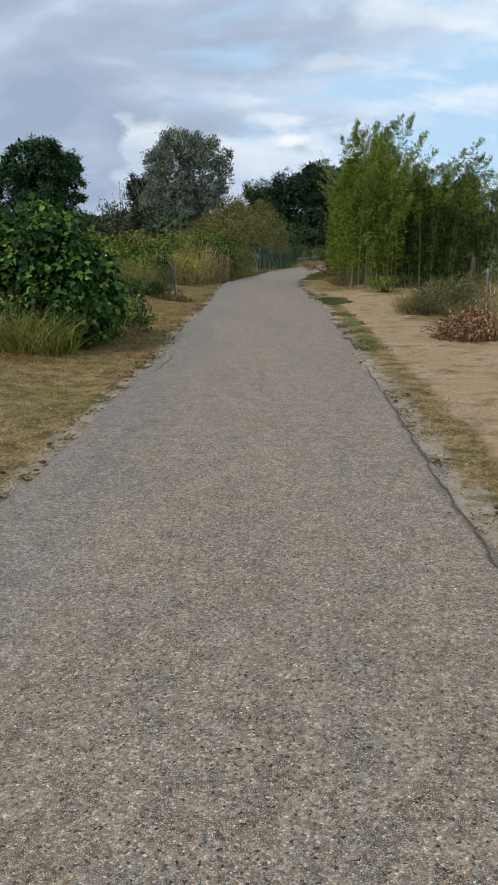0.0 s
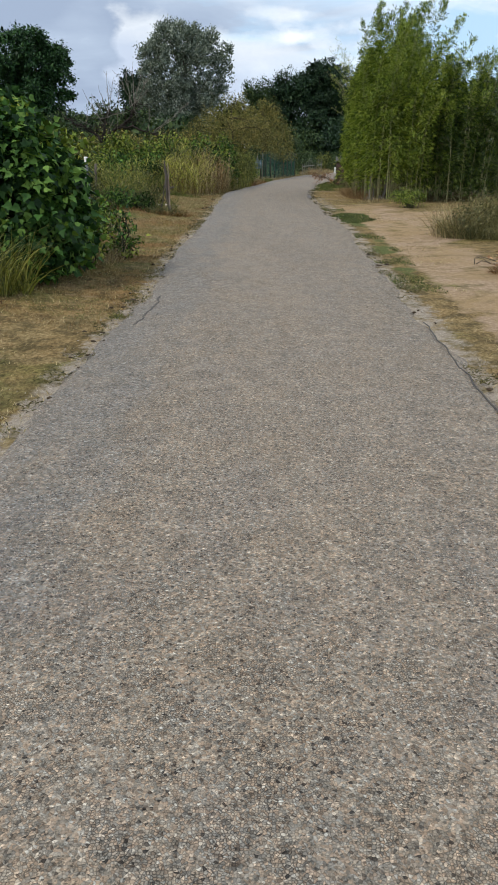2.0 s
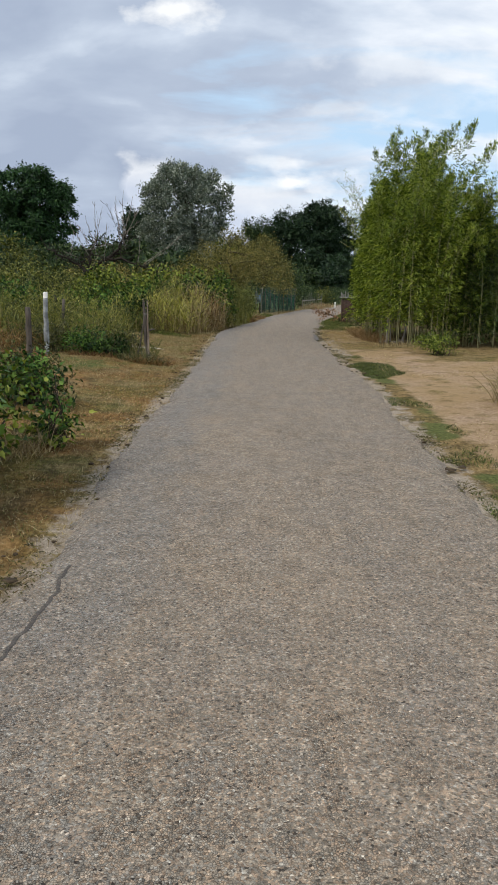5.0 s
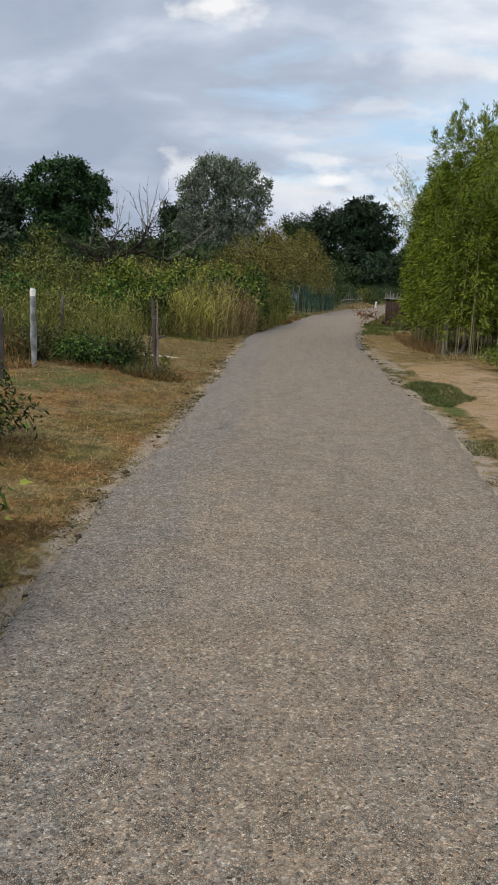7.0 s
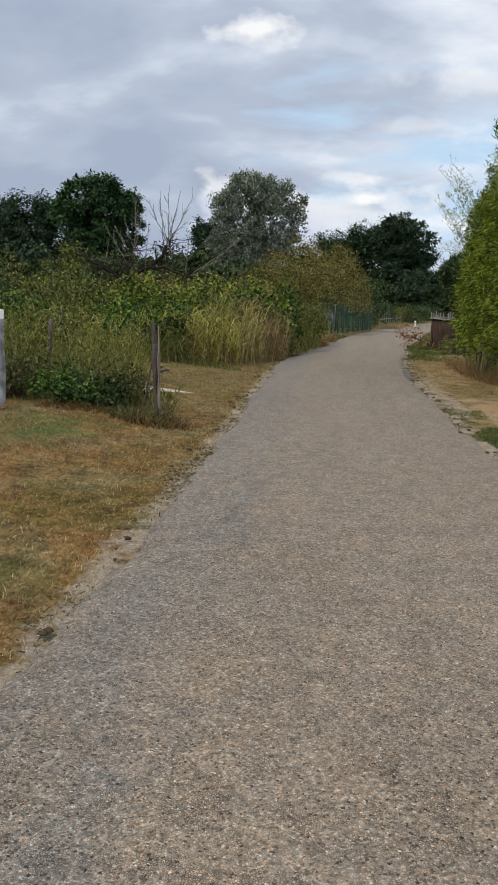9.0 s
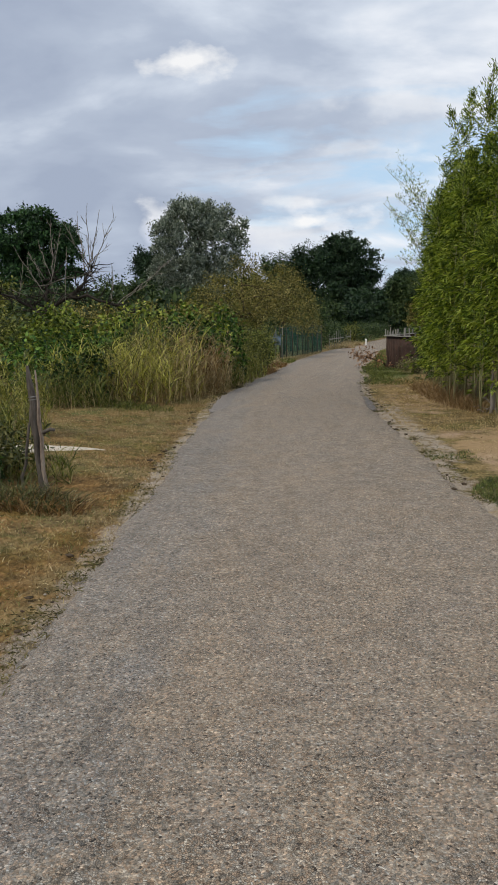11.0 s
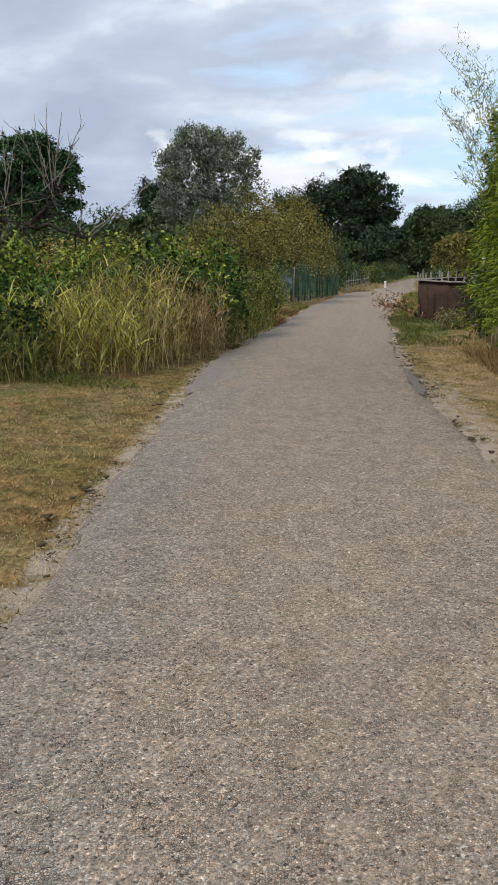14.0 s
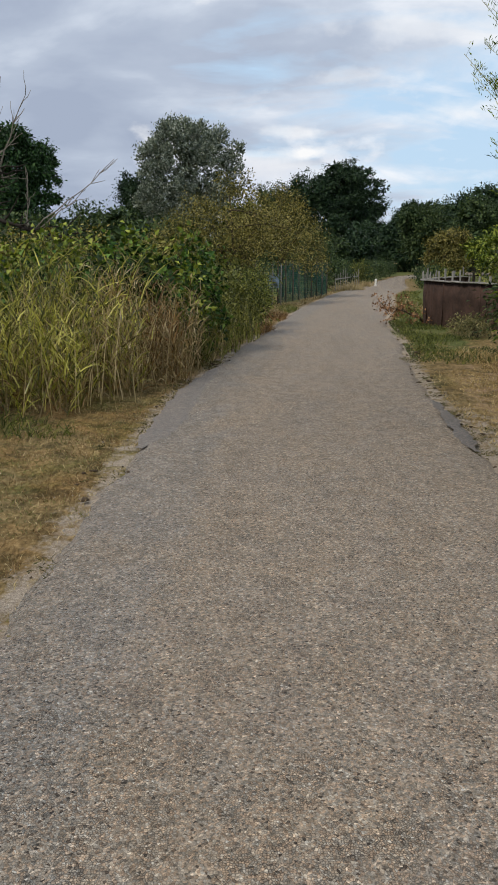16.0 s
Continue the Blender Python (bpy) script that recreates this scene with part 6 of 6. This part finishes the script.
for i, (tx, ty, tw, th) in enumerate(((9.0, 128, 6.0, 5.0), (14.5, 130, 6.0, 6.6), (19.0, 127, 6.5, 7.2), (24.0, 127, 7.0, 9.6), (17.0, 146, 7.0, 7.5), (30.0, 122, 7.0, 7.0))):
    far_tree((tx, ty), tw, th, -0.3, "dark", "dark bushy tree closing the end of the lane", 250 + i, 10, 200, 36, 0.31, 0.55, 0.2, low=-0.9, floor=-0.2, group="trees at the bend")
far_tree((12.9, 81), 4.4, 5.9, 0.1, "deep", "green small tree beside the lane", 222, 9, 420, 44, 0.15, 0.35, 0.12)
for i, (sx, sy, sw, sd, sh, paint) in enumerate(((10.2, 63.0, 1.8, 4.0, 1.3, "olive"), (10.9, 69.5, 2.0, 4.0, 1.5, "deep"), (12.4, 76.0, 2.0, 4.0, 1.4, "olive"), (14.6, 86.5, 2.2, 5.0, 1.6, "deep"), (16.6, 94.0, 2.4, 5.0, 1.8, "deep"), (8.6, 86.0, 2.0, 4.0, 1.6, "deep"), (11.4, 97.0, 2.4, 5.0, 1.9, "deep"), (14.2, 108.0, 2.6, 4.0, 2.2, "deep"))):
    shrub((sx, sy), sw, sd, sh, paint, "low dark scrub along the verge of the lane", 270 + i, 0.14, 0.08, density=0.8, group="verge scrub")
HEDGE = ((-12.5, 88, 7.0, 6.6), (-18.0, 92, 7.5, 6.2), (-23.5, 90, 7.0, 7.0), (-30.0, 92, 8.0, 6.8), (-37, 90, 9.0, 7.6), (-7.0, 92, 7.0, 6.0), (-1.0, 96, 7.0, 7.6), (4.0, 98, 6.0, 6.0), (-14.0, 70, 7.5, 4.6), (-21.0, 68, 8.0, 5.2), (-29.0, 66, 9.0, 5.8), (-6.0, 72, 7.0, 4.2))
for i, (tx, ty, tw, th) in enumerate(HEDGE):
    far_tree((tx, ty), tw, th, 0.1, ("deep", "dark", "olive", "deep")[i % 4], ("tall dense green hedgerow tree", "tall dark green hedgerow tree", "tall olive-green hedgerow tree", "tall dense green hedgerow tree")[i % 4], 230 + i, 12, 200, 20, 0.315, 0.5, 0.2, group="hedgerow trees")


def far_wood():
    """A dense belt of woodland that closes the view."""
    rng = np.random.default_rng(301)
    blobs = [(x + rng.normal() * 2, 195 + rng.normal() * 6, -1 + rng.uniform(2.2, 3.8), rng.uniform(5, 8), rng.uniform(4, 6), rng.uniform(4, 6.5)) for x in np.arange(-95, 130, 5.5)]
    me, _ = foliage("far_wood", rng, blobs, 3400, 10, 1.0, 0.9, 0.5, low=-0.3, floor=-1.2, fill=0.15)
    tagged(part("far_wood", me, "deep"), "distant belt of dark green woodland", "woodland", kind="stuff")


far_wood()


# ---- small growth and litter ----
def verge_grass(name, rng, count, xlo, xhi, ylo, yhi, side, h, mat, label, width=0.006, keep=None):
    y = rng.uniform(ylo, yhi, count)
    l, r = road_edges(y)
    q = rng.random(count) ** 1.15
    off = xlo + (xhi - xlo) * q
    x = l - off if side < 0 else r + off
    n = np.array([noise.noise((a * 0.9, b * 0.9, side * 7.0)) for a, b in zip(x, y)])
    ok = n > -0.25 + 0.15 * rng.normal(size=count)
    if keep is not None:
        ok &= keep(off, y, n)
    x, y = x[ok], y[ok]
    at = np.stack([x, y, land(x, y) - 0.006], -1)
    m = len(at)
    way = np.stack([rng.normal(size=m) * 0.42, rng.normal(size=m) * 0.42, np.ones(m)], -1)
    me = blade_mesh(name, at, way, h * rng.uniform(0.4, 1.3, m), width * rng.uniform(0.6, 1.4, m), rng.uniform(0.1, 0.9, m), rng, 2)
    tagged(part(name, me, mat), label, "grass", kind="stuff")


grng = np.random.default_rng(401)
verge_grass("dry_grass", grng, 54000, -0.02, 3.0, 2.5, 33.5, -1, 0.050, "straw", "short dry straw-coloured grass on the verge", 0.0055)
verge_grass("brown_grass", grng, 46000, 0.15, 2.6, 9.0, 30.0, -1, 0.055, "tan", "short withered brown grass on the verge", 0.0055, keep=lambda o, y, n: n < 0.10)
verge_grass("sparse_grass", grng, 50000, 0.2, 3.4, 3.0, 33.0, -1, 0.050, "verge_green", "sparse green grass among the straw", 0.0055, keep=lambda o, y, n: n > 0.26 - 0.009 * y)
verge_grass("edge_weeds", grng, 14000, 0.02, 0.55, 10.5, 24.0, 1, 0.05, "green_weed", "low green weeds along the lane rim", 0.008, keep=lambda o, y, n: n > 0.14)
verge_grass("green_mat", grng, 22000, 0.08, 1.0, 19.2, 23.2, 1, 0.05, "green_weed", "fresh green grass patch on the verge", 0.008, keep=lambda o, y, n: n > -0.12 + 0.5 * (2.8 * np.abs(o - 0.32) + np.abs(y - 20.9) / 2.6 - 0.55))
verge_grass("soil_grass", grng, 26000, 0.02, 3.6, 3.0, 33.0, 1, 0.05, "straw", "thin dry grass on bare soil", keep=lambda o, y, n: n > 0.1)
verge_grass("far_grass", grng, 12000, 0.2, 2.2, 33.0, 64.0, -1, 0.16, "straw", "dry grass along the lane", 0.014)
verge_grass("far_verge_grass", grng, 7000, 0.2, 1.2, 33.0, 64.0, 1, 0.14, "weed", "green grass along the lane", 0.014)


verge_grass("wall_grass", grng, 9000, 0.05, 1.5, 33.2, 42.0, 1, 0.085, "green_weed", "short green grass between lane and rusty wall", 0.010, keep=lambda o, y, n: n > -0.1)
verge_grass("bamboo_straw", grng, 10000, 0.15, 1.7, 25.5, 36.0, 1, 0.05, "gold", "golden dry grass and litter before the bamboo", 0.007)


for i, (tx, ty, th, paint) in enumerate(((-1.33, 9.95, 0.13, "weed"), (-1.34, 9.45, 0.10, "weed"), (-1.20, 12.86, 0.09, "weed"), (-0.98, 24.45, 0.09, "green_weed"), (-0.90, 22.95, 0.05, "mat_weed"), (-1.04, 20.4, 0.06, "mat_weed"), (-0.88, 26.4, 0.06, "weed"))):
    tuft((tx, ty), 0.16, 0.26, th, 120, paint, "small green tuft on the crumbling lane rim", 180 + i, 0.007, 0.9, name="grass_tuft", group="rim tufts")


def rim_tufts(count, seed):
    """Small dark tufts and mats of creeping weed that grow over the rims."""
    rng = np.random.default_rng(seed)
    y = rng.uniform(3, 34, count)
    l, r = road_edges(y)
    side = rng.random(count) < 0.62
    off = np.abs(rng.normal(size=count)) * 0.10 - 0.03
    cx = np.where(side, l - off, r + off)
    per = 60
    size = rng.uniform(0.03, 0.10, count)
    x = np.repeat(cx, per) + rng.normal(size=count * per) * np.repeat(size, per)
    yy = np.repeat(y, per) + rng.normal(size=count * per) * np.repeat(size, per) * 1.3
    at = np.stack([x, yy, np.maximum(land(x, yy), fall(yy) - 0.005)], -1)
    n = len(at)
    way = np.stack([rng.normal(size=n) * 1.2, rng.normal(size=n) * 1.2, np.ones(n)], -1)
    me = blade_mesh("rim_tufts", at, way, rng.uniform(0.02, 0.05, n), 0.007, rng.uniform(0.2, 1.2, n), rng, 2)
    tagged(part("rim_tufts", me, "mat_weed"), "small dark tufts of weed along the lane rims", "weeds", kind="stuff")


rim_tufts(150, 503)


def litter(name, count, mat, label, size, seed, flat):
    """Crumbs along both rims: stones or clods of soil and leaf."""
    rng = np.random.default_rng(seed)
    ico = bmesh.new()
    bmesh.ops.create_icosphere(ico, subdivisions=1, radius=1.0)
    v0 = np.array([v.co for v in ico.verts])
    f0 = np.array([[v.index for v in f.verts] for f in ico.faces])
    ico.free()
    y = rng.uniform(2.5, 40, count)
    l, r = road_edges(y)
    side = rng.random(count) < 0.5
    off = rng.normal(size=count) * 0.11
    x = np.where(side, l - 0.03 - off, r + 0.03 + off)
    s = size * rng.uniform(0.35, 1.5, count) ** 1.5
    ang = rng.uniform(0, 6.283, count)
    vs = v0[None] * (1 + 0.28 * rng.normal(size=(count, len(v0), 1))) * s[:, None, None] * np.array([1, rng.uniform(0.6, 1), flat])
    c, sn = np.cos(ang)[:, None], np.sin(ang)[:, None]
    vs = np.stack([vs[..., 0] * c - vs[..., 1] * sn, vs[..., 0] * sn + vs[..., 1] * c, vs[..., 2]], -1)
    vs += np.stack([x, y, np.maximum(land(x, y), fall(y) - 0.01) + 0.012], -1)[:, None]
    f = f0[None] + (np.arange(count) * len(v0))[:, None, None]
    tagged(part(name, mesh_of(name, vs.reshape(-1, 3), f.reshape(-1, 3)), mat), label, "litter", kind="stuff")


litter("edge_stones", 1500, "stone", "small pale stones along the lane rims", 0.0055, 501, 0.6)
litter("rim_clods", 46, "clod", "flat dark sods broken off along the lane rims", 0.030, 504, 0.24)
litter("edge_clods", 280, "clod", "dark clods and dead leaves along the lane rims", 0.017, 502, 0.45)
